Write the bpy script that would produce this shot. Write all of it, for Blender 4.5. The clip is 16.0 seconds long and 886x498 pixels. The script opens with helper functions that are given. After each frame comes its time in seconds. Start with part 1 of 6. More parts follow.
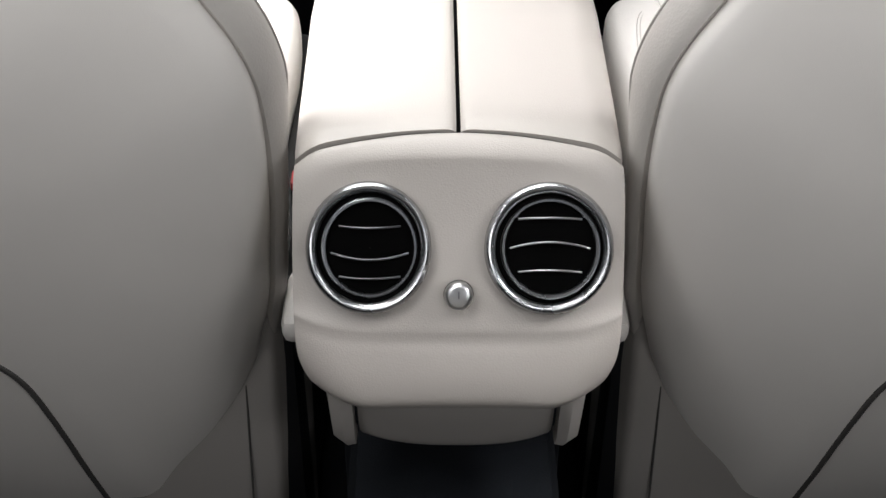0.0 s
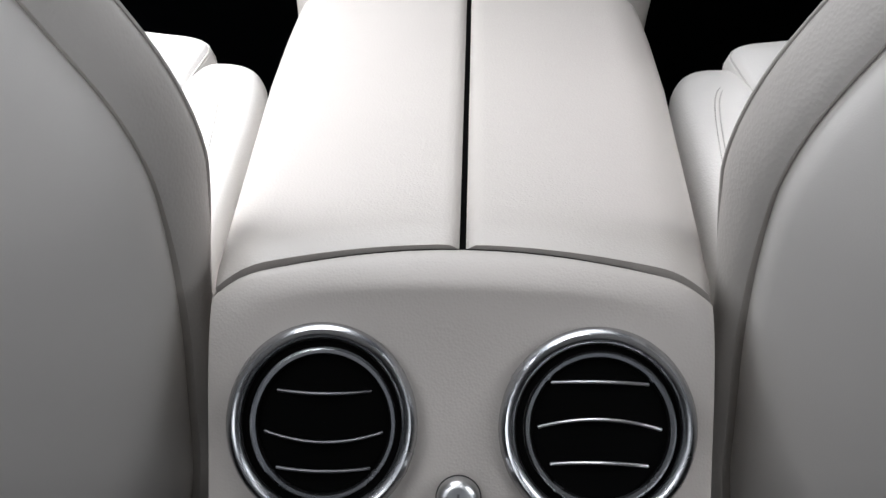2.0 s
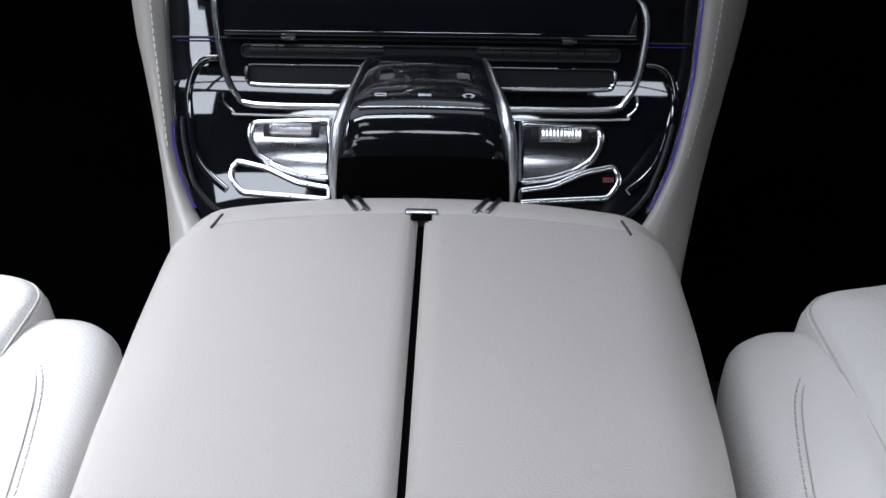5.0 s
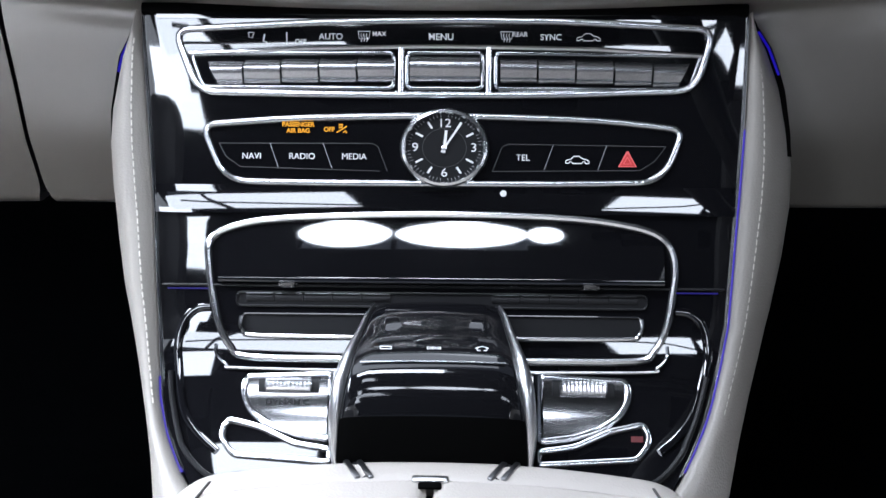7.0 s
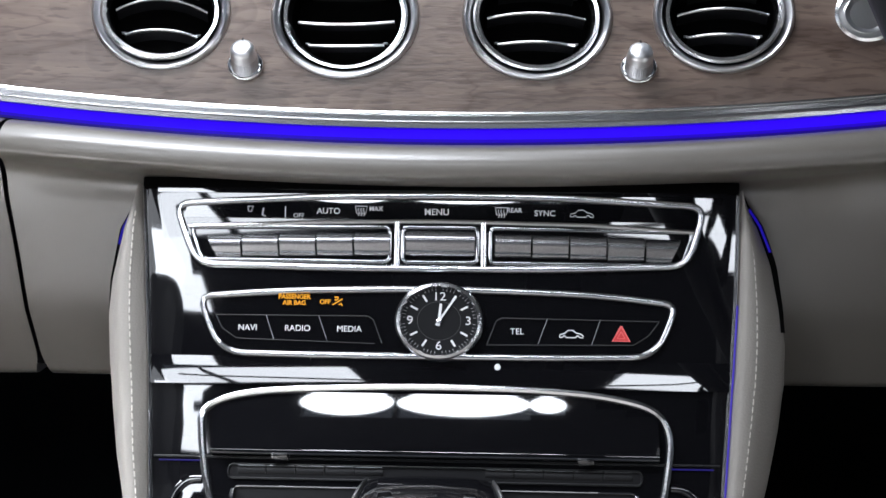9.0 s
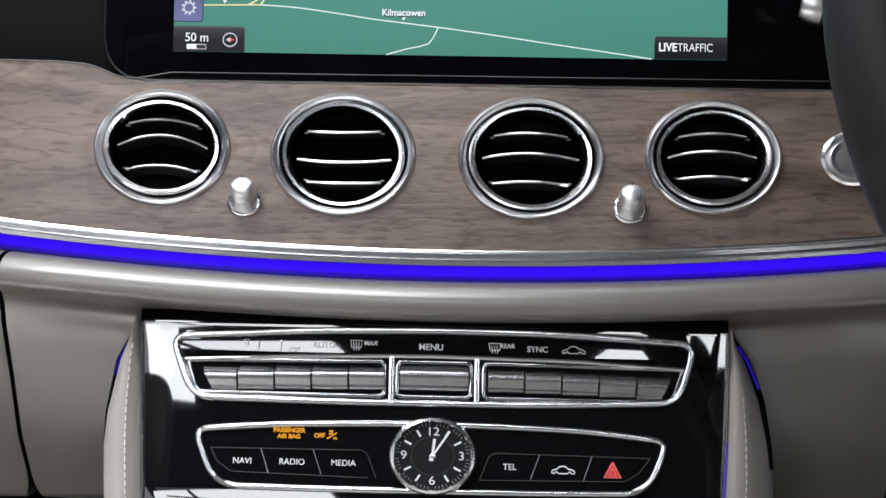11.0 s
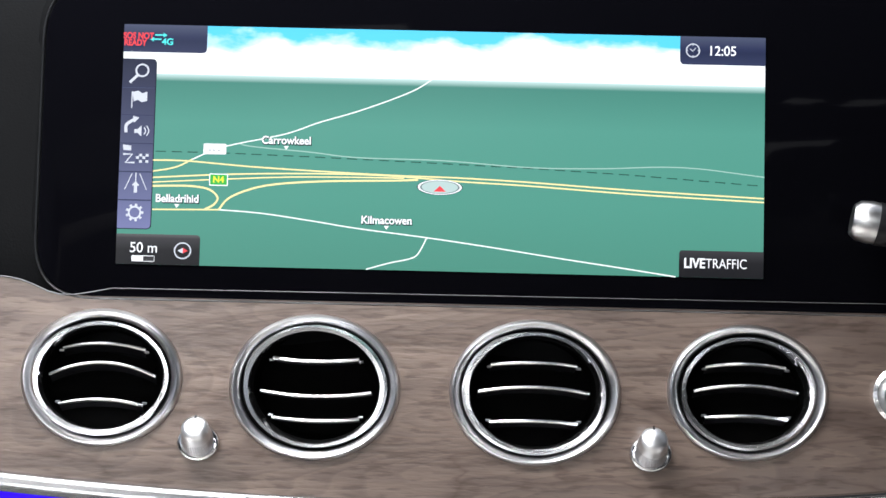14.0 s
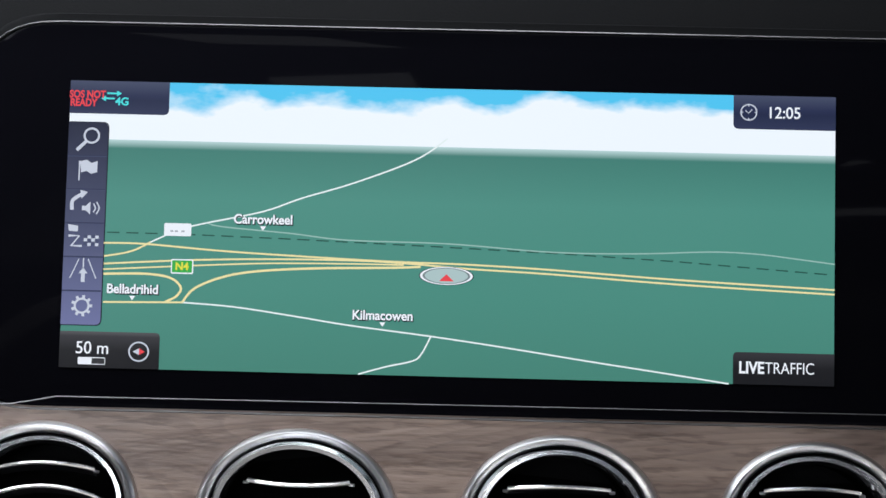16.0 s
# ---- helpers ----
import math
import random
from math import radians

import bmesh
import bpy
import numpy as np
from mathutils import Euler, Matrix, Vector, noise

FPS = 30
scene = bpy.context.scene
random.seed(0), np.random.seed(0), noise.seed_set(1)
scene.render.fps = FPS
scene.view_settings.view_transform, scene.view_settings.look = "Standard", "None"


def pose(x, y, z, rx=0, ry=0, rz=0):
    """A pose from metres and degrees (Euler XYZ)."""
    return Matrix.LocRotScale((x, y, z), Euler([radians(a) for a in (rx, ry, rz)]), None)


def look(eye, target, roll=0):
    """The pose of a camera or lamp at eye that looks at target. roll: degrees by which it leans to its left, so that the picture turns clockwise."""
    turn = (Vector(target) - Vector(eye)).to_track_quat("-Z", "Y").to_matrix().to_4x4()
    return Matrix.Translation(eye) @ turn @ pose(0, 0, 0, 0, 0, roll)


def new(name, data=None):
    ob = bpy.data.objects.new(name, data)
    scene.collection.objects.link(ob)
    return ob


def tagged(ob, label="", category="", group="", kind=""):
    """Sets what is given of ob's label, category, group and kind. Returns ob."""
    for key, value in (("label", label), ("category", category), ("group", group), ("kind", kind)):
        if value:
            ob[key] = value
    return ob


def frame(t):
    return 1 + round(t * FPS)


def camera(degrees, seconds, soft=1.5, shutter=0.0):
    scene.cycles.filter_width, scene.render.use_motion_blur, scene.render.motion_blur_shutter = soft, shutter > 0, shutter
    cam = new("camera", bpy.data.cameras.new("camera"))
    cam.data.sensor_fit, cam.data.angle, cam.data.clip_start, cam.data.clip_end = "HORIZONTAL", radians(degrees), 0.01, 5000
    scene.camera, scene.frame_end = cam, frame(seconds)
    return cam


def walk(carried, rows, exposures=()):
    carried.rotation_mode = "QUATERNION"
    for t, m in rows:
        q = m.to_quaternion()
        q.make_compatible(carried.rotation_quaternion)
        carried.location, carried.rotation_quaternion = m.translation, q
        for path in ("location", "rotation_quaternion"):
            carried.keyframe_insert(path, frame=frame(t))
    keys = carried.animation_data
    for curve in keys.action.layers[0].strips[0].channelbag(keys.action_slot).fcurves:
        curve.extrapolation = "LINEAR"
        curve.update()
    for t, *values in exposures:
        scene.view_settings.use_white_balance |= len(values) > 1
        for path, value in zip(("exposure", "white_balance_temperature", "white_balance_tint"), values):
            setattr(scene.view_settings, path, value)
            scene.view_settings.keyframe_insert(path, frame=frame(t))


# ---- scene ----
cam = camera(36, 16.0)
PATH = [
    (0, (-0.0211, -1.5196, 1.0964), (-0.0129, -0.7531, 0.4542), 0.59),
    (0.5, (-0.0178, -1.4243, 1.0248), (-0.0083, -0.6430, 0.4008), 1.06),
    (1, (-0.0141, -1.3462, 0.9710), (-0.0066, -0.5560, 0.3581), 1.04),
    (1.5, (-0.0053, -1.2783, 0.9278), (-0.0086, -0.4770, 0.3294), 0.79),
    (2, (0.0047, -1.2168, 0.8917), (-0.0162, -0.4036, 0.3102), 0.04),
    (2.5, (0.0061, -1.1794, 0.8796), (-0.0104, -0.3538, 0.3157), -0.38),
    (3, (0.0088, -1.1197, 0.8537), (-0.0043, -0.2834, 0.3055), -0.33),
    (5.5, (0.0251, -0.7461, 0.8442), (0.0069, 0.0513, 0.2410), 0.29),
    (6, (0.0241, -0.7227, 0.8322), (0.0049, 0.1032, 0.2687), -0.67),
    (6.5, (0.0245, -0.7283, 0.8373), (-0.0036, 0.1288, 0.3228), -0.60),
    (7, (0.0276, -0.7309, 0.8358), (-0.0078, 0.1497, 0.3632), -0.55),
    (7.5, (0.0314, -0.7337, 0.8321), (-0.0068, 0.1660, 0.3972), -0.32),
    (8, (0.0340, -0.7345, 0.8303), (-0.0069, 0.1805, 0.4288), -0.38),
    (8.5, (0.0361, -0.7365, 0.8295), (-0.0081, 0.1912, 0.4587), -0.24),
    (10.8, (0.0248, -0.7374, 0.8578), (-0.0014, 0.2158, 0.5567), 0.51),
    (11, (0.0247, -0.7364, 0.8654), (-0.0011, 0.2179, 0.5678), 0.70),
    (11.5, (0.0253, -0.7335, 0.8791), (0.0009, 0.2252, 0.5957), 0.88),
    (12, (0.0247, -0.7290, 0.8894), (0.0019, 0.2346, 0.6231), 0.87),
    (12.5, (0.0235, -0.6958, 0.9002), (0.0004, 0.2681, 0.6349), 0.98),
    (13, (0.0207, -0.6650, 0.9121), (0.0007, 0.2967, 0.6388), 1.07),
    (13.5, (0.0171, -0.6330, 0.9244), (0.0014, 0.3260, 0.6417), 1.30),
    (14, (0.0151, -0.6061, 0.9340), (0.0048, 0.3522, 0.6485), 1.17),
    (14.5, (0.0142, -0.5761, 0.9446), (0.0060, 0.3825, 0.6599), 1.37),
    (15, (0.0136, -0.5496, 0.9408), (0.0042, 0.4129, 0.6696), 1.35),
    (15.5, (0.0132, -0.5261, 0.9364), (0.0027, 0.4373, 0.6686), 1.36),
    (16, (0.0122, -0.4995, 0.9383), (-0.0015, 0.4607, 0.6593), 1.15),
]
EXPOSURES = [(0, 0.35, 6300, 10), (1, 0.15, 6120, 10), (2, -0.1, 6000, 10), (3, -0.76, 5850, 10), (5.5, -0.76, 5600, 10), (7, 0.25, 5550, 10), (8, 0.2, 5700, 10), (11, 0.05, 6080, 10), (12.5, 0.32, 6250, 10), (14.5, 0.45, 6100, 10), (16, -0.1, 6000, 10)]
walk(cam, [(t, look(eye, target, roll)) for t, eye, target, roll in PATH], EXPOSURES)

# ---- light ----
world = bpy.data.worlds.new("world")
scene.world = world
world.use_nodes = True
wn, wl = world.node_tree.nodes, world.node_tree.links
sky = wn.new("ShaderNodeTexSky")
sky.sky_type, sky.sun_disc = "NISHITA", False
sky.sun_elevation, sky.sun_rotation = radians(55), radians(10)
cloud = wn.new("ShaderNodeMix")
cloud.data_type = "RGBA"
cloud.inputs["Factor"].default_value = 0.75
cloud.inputs["B"].default_value = (5.5, 5.6, 5.9, 1)
wl.new(sky.outputs["Color"], cloud.inputs["A"])
wl.new(cloud.outputs["Result"], wn["Background"].inputs["Color"])
wn["Background"].inputs["Strength"].default_value = 0.05

sun = new("sun", bpy.data.lights.new("sun", "SUN"))
sun.data.energy, sun.data.angle, sun.data.color = 0.5, radians(25), (1.0, 0.97, 0.93)
sun.matrix_world = look((0.25, 1.5, 2.9), (0.0, -0.25, 0.45))


def window_light(name, eye, target, wide, high, watts):
    lamp = new(name, bpy.data.lights.new(name, "AREA"))
    lamp.data.shape, lamp.data.size, lamp.data.size_y, lamp.data.energy = "RECTANGLE", wide, high, watts
    lamp.data.color = (1.0, 0.985, 0.965)
    lamp.matrix_world = look(eye, target)
    return lamp


window_light("windscreen_light", (-0.25, 0.10, 1.235), (-0.18, -0.28, 0.45), 0.85, 0.42, 3.7)
for x, watts in ((-0.725, 0.28), (0.725, 0.70)):
    lamp = window_light("rear_side_light", (x, -1.54, 0.99), (x * 0.58, -0.68, 0.62), 0.44, 0.30, watts)
    lamp.data.spread = radians(80)
for x, y, watts in ((-0.725, -0.40, 5.2), (0.725, -0.60, 1.8)):
    lamp = window_light("side_light", (x, y, 0.99), (x * 0.48, y, 0.37), 0.6, 0.26, watts)
    lamp.data.spread = radians(54)
window_light("side_light", (-0.73, -0.96, 0.98), (0.0, -0.90, 0.80), 0.40, 0.30, 0.18)
# added fill lamp hung below the headliner, in no window opening
window_light("roof_edge_fill", (-0.635, -1.14, 1.195), (-0.10, -0.80, 0.62), 0.30, 0.24, 0.3)
# unseen lamps in the glass roof, placed to shape reflections; small front ones are oval
PANES = ((-0.37, -1.030, 0.42, 0.12), (0.285, -1.035, 0.19, 0.12), (0.61, -1.13, 0.08, 0.10), (-0.56, -1.260, 0.28, 0.11), (-0.57, -1.1475, 0.24, 0.115), (-0.41, -0.875, 0.13, 0.15), (-0.25, -0.47, 0.16, 0.11), (-0.25, -0.195, 0.48, 0.095), (-0.1560, -0.785, 0.118, 0.098), (-0.0100, -0.785, 0.166, 0.096), (0.0950, -0.785, 0.046, 0.062), (0.455, -1.085, 0.11, 0.065))
for x, y, wide, high in PANES:
    # the strongest, foremost one is added to brighten wood and dash roll
    lamp = window_light("roof_reflection_light", (x, y, 1.262), (x, y, 0), wide, high, (29 if y < -1.1 and x < 0 else 24 if y < -1 else 40 if y == -0.785 else 112 if y > -0.2 else 28) * wide * high)
    if y in (-1.035, -1.030):
        lamp.matrix_world = lamp.matrix_world @ pose(0, 0, 0, 0, 0, 7 if x < 0 else -9)
    if y == -1.085:
        lamp.matrix_world = lamp.matrix_world @ pose(0, 0, 0, 0, 0, -32)
    if y == -0.785:
        lamp.data.shape = "ELLIPSE"


# ---- materials ----
def material(name, colour, rough=0.5, metal=0.0, coat=0.0, grain=0.0, scale=300.0, mottle=0.08, bump=0.0, spec=0.5):
    """A painted, moulded or metal surface with fine grain and slow mottling."""
    m = bpy.data.materials.new(name)
    m.use_nodes = True
    n, l = m.node_tree.nodes, m.node_tree.links
    b = n["Principled BSDF"]
    b.inputs["Roughness"].default_value, b.inputs["Metallic"].default_value = rough, metal
    b.inputs["Coat Weight"].default_value, b.inputs["Coat Roughness"].default_value = coat, 0.02
    b.inputs["Specular IOR Level"].default_value = spec
    pos = n.new("ShaderNodeTexCoord")
    slow = n.new("ShaderNodeTexNoise")
    slow.inputs["Scale"].default_value, slow.inputs["Detail"].default_value = 14.0, 5.0
    l.new(pos.outputs["Object"], slow.inputs["Vector"])
    mix = n.new("ShaderNodeMix")
    mix.data_type = "RGBA"
    mix.inputs["A"].default_value = (*[c * (1 - mottle) for c in colour], 1)
    mix.inputs["B"].default_value = (*[min(1, c * (1 + mottle)) for c in colour], 1)
    l.new(slow.outputs["Fac"], mix.inputs["Factor"])
    l.new(mix.outputs["Result"], b.inputs["Base Color"])
    ramp = n.new("ShaderNodeMapRange")
    ramp.inputs["To Min"].default_value, ramp.inputs["To Max"].default_value = max(0.01, rough * (1 - mottle * 2)), rough * (1 + mottle * 2)
    l.new(slow.outputs["Fac"], ramp.inputs["Value"])
    l.new(ramp.outputs["Result"], b.inputs["Roughness"])
    if grain:
        cell = n.new("ShaderNodeTexVoronoi")
        cell.inputs["Scale"].default_value = scale
        l.new(pos.outputs["Object"], cell.inputs["Vector"])
        fold = n.new("ShaderNodeTexNoise")
        fold.inputs["Scale"].default_value, fold.inputs["Detail"].default_value = scale * 0.12, 4.0
        l.new(pos.outputs["Object"], fold.inputs["Vector"])
        both = n.new("ShaderNodeMath")
        both.operation = "MULTIPLY_ADD"
        both.inputs[1].default_value = 0.6
        l.new(cell.outputs["Distance"], both.inputs[0])
        l.new(fold.outputs["Fac"], both.inputs[2])
        bp = n.new("ShaderNodeBump")
        bp.inputs["Strength"].default_value, bp.inputs["Distance"].default_value = grain, 0.0006
        l.new(both.outputs["Value"], bp.inputs["Height"])
        l.new(bp.outputs["Normal"], b.inputs["Normal"])
    return m


def glowing(name, colour, strength):
    m = bpy.data.materials.new(name)
    m.use_nodes = True
    b = m.node_tree.nodes["Principled BSDF"]
    b.inputs["Base Color"].default_value = (0.01, 0.01, 0.01, 1)
    b.inputs["Roughness"].default_value, b.inputs["Specular IOR Level"].default_value = 0.25, 0.05
    b.inputs["Emission Color"].default_value = (*colour, 1)
    b.inputs["Emission Strength"].default_value = strength
    return m


LEATHER = material("leather", (0.388, 0.358, 0.327), 0.48, grain=0.35, scale=700, mottle=0.03)
LEATHER_SEAT = material("seat_leather", (0.56, 0.535, 0.505), 0.45, grain=0.45, scale=600, mottle=0.03)
# for seat faces out of view, black to cut bounce light and reflections
SEAT_UNSEEN = material("unseen_seat_black", (0.035, 0.034, 0.033), 0.5, grain=0.4, scale=500, mottle=0.05, spec=0.3)
# seat leather darkened: the shade on the bolster is put into its colour
BOLSTER_SHADED = material("shaded_bolster_leather", (0.44, 0.415, 0.385), 0.48, grain=0.5, scale=420, mottle=0.03)
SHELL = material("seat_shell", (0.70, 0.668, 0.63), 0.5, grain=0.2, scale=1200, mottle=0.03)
# beige leather with the shade of the lower dash put into its colour
DASH_LEATHER_SHADED = material("shaded_dash_leather", (0.132, 0.120, 0.104), 0.31, grain=0.09, scale=900, mottle=0.03, spec=1.0)
# darker copy of the leather, standing for weaker light on the cheeks
CHEEK_LEATHER_SHADED = material("shaded_cheek_leather", (0.272, 0.253, 0.230), 0.42, grain=0.35, scale=800, mottle=0.03)
PLASTIC = material("soft_plastic", (0.31, 0.29, 0.27), 0.5, grain=0.15, scale=1500, mottle=0.02)
GLOSS = material("gloss_black", (0.004, 0.004, 0.005), 0.03, coat=1.0, mottle=0.1, spec=0.75)
BRIDGE_BLACK = material("bridge_black", (0.005, 0.005, 0.006), 0.06, coat=0.25, spec=0.35)
SATIN_BLACK = material("satin_black", (0.010, 0.010, 0.011), 0.45, grain=0.1, scale=900, spec=0.25)
# near black, so vents and gaps look unlit whatever light reaches them
VOID = material("unlit_black", (0.0015, 0.0015, 0.0015), 0.8, spec=0.02)
REAR_RING = material("rear_vent_metal", (0.42, 0.425, 0.435), 0.27, metal=1.0, mottle=0.04)
CARPET = material("carpet", (0.011, 0.0125, 0.015), 0.95, grain=1.0, scale=500, mottle=0.3, spec=0.1)
CHROME = material("satin_chrome", (0.72, 0.72, 0.73), 0.16, metal=1.0, mottle=0.05)
BRIGHT = material("bright_chrome", (0.84, 0.84, 0.85), 0.2, metal=1.0, mottle=0.05)
RING = material("satin_ring", (0.60, 0.60, 0.61), 0.3, metal=1.0, mottle=0.04)
STRIP_METAL = material("strip_aluminium", (0.50, 0.505, 0.51), 0.24, metal=1.0, mottle=0.04)
KNOB = material("knob_metal", (0.76, 0.76, 0.77), 0.36, metal=1.0, mottle=0.04)
BRUSHED = material("brushed_aluminium", (0.62, 0.62, 0.62), 0.3, metal=1.0, grain=0.15, scale=1800)
DARK_METAL = material("dark_metal", (0.30, 0.30, 0.31), 0.3, metal=1.0)
DIM_METAL = material("dim_metal", (0.13, 0.13, 0.135), 0.35, metal=1.0)
POD_METAL = material("pod_metal", (0.46, 0.46, 0.47), 0.12, metal=1.0)
KEY_METAL = material("key_metal", (0.27, 0.27, 0.28), 0.27, metal=1.0, mottle=0.03)
KEY_EDGE = material("key_edge_metal", (0.07, 0.07, 0.075), 0.3, metal=1.0, mottle=0.04)
DIAL = material("dial_black", (0.008, 0.008, 0.009), 0.6, spec=0.15)
DISPLAY_GLASS = material("display_glass", (0.002, 0.002, 0.003), 0.05, mottle=0.1, spec=0.01)
DASH_BLACK = material("dash_black", (0.0050, 0.0052, 0.0056), 0.75, grain=0.2, scale=900, spec=0.05)
EDGE_METAL = material("edge_metal", (0.19, 0.19, 0.197), 0.38, metal=1.0, mottle=0.04)
RED = material("red_plastic", (0.55, 0.03, 0.03), 0.4)
DARK_RED = material("dark_red_print", (0.10, 0.012, 0.015), 0.4)
RED_PRINT = material("red_print", (0.75, 0.12, 0.12), 0.5)
PRINT = material("white_print", (0.75, 0.75, 0.76), 0.5)
PRINT_DIM = material("dim_white_print", (0.32, 0.32, 0.33), 0.5)
GREY_PRINT = material("grey_print", (0.035, 0.035, 0.037), 0.35)
THREAD = material("pale_thread", (0.60, 0.57, 0.52), 0.7)
STITCH = material("stitching", (0.42, 0.40, 0.37), 0.7)
SEAM = material("seam_shadow_gap", (0.05, 0.047, 0.045), 0.8)
WHEEL = material("wheel_leather", (0.010, 0.010, 0.011), 0.5, grain=0.12, scale=900, spec=0.25)
HEADLINER = material("headliner", (0.03, 0.03, 0.032), 0.9, grain=0.3, scale=800)
BLUE_GLOW = glowing("ambient_blue", (0.040, 0.004, 1.0), 0.85)
BLUE_LOW = glowing("ambient_blue_low", (0.040, 0.004, 1.0), 0.48)
BLUE_LAST = glowing("ambient_blue_last", (0.045, 0.006, 0.9), 0.20)
# emission that imitates violet light falling on the cheeks
VIOLET_CAST = glowing("violet_cast_light", (0.16, 0.10, 1.0), 0.35)
VIOLET_DIM = glowing("ambient_violet_dim", (0.10, 0.06, 1.0), 0.10)
BLUE_DIM = glowing("ambient_blue_dim", (0.03, 0.008, 0.8), 0.30)
AMBER_GLOW = glowing("amber_lamp", (1.0, 0.42, 0.02), 0.9)

WOOD = bpy.data.materials.new("open_pore_wood")
WOOD.use_nodes = True
n, l = WOOD.node_tree.nodes, WOOD.node_tree.links
pos = n.new("ShaderNodeTexCoord")
stretch = n.new("ShaderNodeMapping")
stretch.inputs["Scale"].default_value = (6.0, 30.0, 42.0)
stretch.inputs["Rotation"].default_value = (0, radians(4), 0)
l.new(pos.outputs["Object"], stretch.inputs["Vector"])
figure = n.new("ShaderNodeTexNoise")
figure.inputs["Scale"].default_value, figure.inputs["Detail"].default_value, figure.inputs["Distortion"].default_value = 1.4, 6.0, 0.9
l.new(stretch.outputs["Vector"], figure.inputs["Vector"])
pores_map = n.new("ShaderNodeMapping")
pores_map.inputs["Scale"].default_value = (70.0, 420.0, 460.0)
pores_map.inputs["Rotation"].default_value = (0, radians(11), 0)
l.new(pos.outputs["Object"], pores_map.inputs["Vector"])
pores = n.new("ShaderNodeTexNoise")
pores.inputs["Scale"].default_value, pores.inputs["Detail"].default_value = 1.0, 3.0
l.new(pores_map.outputs["Vector"], pores.inputs["Vector"])
ramp = n.new("ShaderNodeValToRGB")
ramp.color_ramp.elements[0].position, ramp.color_ramp.elements[0].color = 0.32, (0.098, 0.070, 0.057, 1)
ramp.color_ramp.elements[1].position, ramp.color_ramp.elements[1].color = 0.74, (0.196, 0.146, 0.117, 1)
l.new(figure.outputs["Fac"], ramp.inputs["Fac"])
pramp = n.new("ShaderNodeValToRGB")
pramp.color_ramp.elements[0].position, pramp.color_ramp.elements[0].color = 0.36, (0.64, 0.61, 0.59, 1)
pramp.color_ramp.elements[1].position, pramp.color_ramp.elements[1].color = 0.46, (1, 1, 1, 1)
l.new(pores.outputs["Fac"], pramp.inputs["Fac"])
mul = n.new("ShaderNodeMix")
mul.data_type, mul.blend_type = "RGBA", "MULTIPLY"
mul.inputs["Factor"].default_value = 1.0
l.new(ramp.outputs["Color"], mul.inputs["A"])
l.new(pramp.outputs["Color"], mul.inputs["B"])
vein_map = n.new("ShaderNodeMapping")
vein_map.inputs["Scale"].default_value = (5.0, 20.0, 26.0)
vein_map.inputs["Rotation"].default_value = (0, radians(-7), 0)
l.new(pos.outputs["Object"], vein_map.inputs["Vector"])
vein = n.new("ShaderNodeTexNoise")
vein.inputs["Scale"].default_value, vein.inputs["Detail"].default_value, vein.inputs["Distortion"].default_value = 1.1, 3.0, 1.6
l.new(vein_map.outputs["Vector"], vein.inputs["Vector"])
vramp = n.new("ShaderNodeValToRGB")
vramp.color_ramp.elements[0].position, vramp.color_ramp.elements[0].color = 0.455, (1, 1, 1, 1)
vramp.color_ramp.elements[1].position, vramp.color_ramp.elements[1].color = 0.53, (1, 1, 1, 1)
vramp.color_ramp.elements.new(0.485).color = (0.66, 0.61, 0.58, 1)
vramp.color_ramp.elements.new(0.495).color = (0.85, 0.83, 0.82, 1)
l.new(vein.outputs["Fac"], vramp.inputs["Fac"])
mul2 = n.new("ShaderNodeMix")
mul2.data_type, mul2.blend_type = "RGBA", "MULTIPLY"
mul2.inputs["Factor"].default_value = 1.0
l.new(mul.outputs["Result"], mul2.inputs["A"])
l.new(vramp.outputs["Color"], mul2.inputs["B"])
ring_map = n.new("ShaderNodeMapping")
ring_map.inputs["Scale"].default_value = (4.5, 17.0, 19.0)
ring_map.inputs["Rotation"].default_value = (0, radians(9), 0)
l.new(pos.outputs["Object"], ring_map.inputs["Vector"])
rings = n.new("ShaderNodeTexNoise")
rings.inputs["Scale"].default_value, rings.inputs["Detail"].default_value, rings.inputs["Distortion"].default_value = 0.8, 2.5, 0.5
l.new(ring_map.outputs["Vector"], rings.inputs["Vector"])
fold = n.new("ShaderNodeMath")
fold.operation = "MULTIPLY"
fold.inputs[1].default_value = 26.0
l.new(rings.outputs["Fac"], fold.inputs[0])
saw = n.new("ShaderNodeMath")
saw.operation = "FRACT"
l.new(fold.outputs["Value"], saw.inputs[0])
lines = n.new("ShaderNodeValToRGB")
lines.color_ramp.elements[0].position, lines.color_ramp.elements[0].color = 0.0, (1.10, 1.09, 1.08, 1)
lines.color_ramp.elements[1].position, lines.color_ramp.elements[1].color = 1.0, (1.0, 1.0, 1.0, 1)
lines.color_ramp.elements.new(0.62).color = (0.96, 0.95, 0.95, 1)
lines.color_ramp.elements.new(0.88).color = (0.86, 0.84, 0.83, 1)
l.new(saw.outputs["Value"], lines.inputs["Fac"])
mul3 = n.new("ShaderNodeMix")
mul3.data_type, mul3.blend_type = "RGBA", "MULTIPLY"
mul3.inputs["Factor"].default_value = 1.0
l.new(mul2.outputs["Result"], mul3.inputs["A"])
l.new(lines.outputs["Color"], mul3.inputs["B"])
l.new(mul3.outputs["Result"], n["Principled BSDF"].inputs["Base Color"])
n["Principled BSDF"].inputs["Roughness"].default_value = 0.33
n["Principled BSDF"].inputs["Specular IOR Level"].default_value = 0.5
n["Principled BSDF"].inputs["Coat Weight"].default_value, n["Principled BSDF"].inputs["Coat Roughness"].default_value = 0.3, 0.3
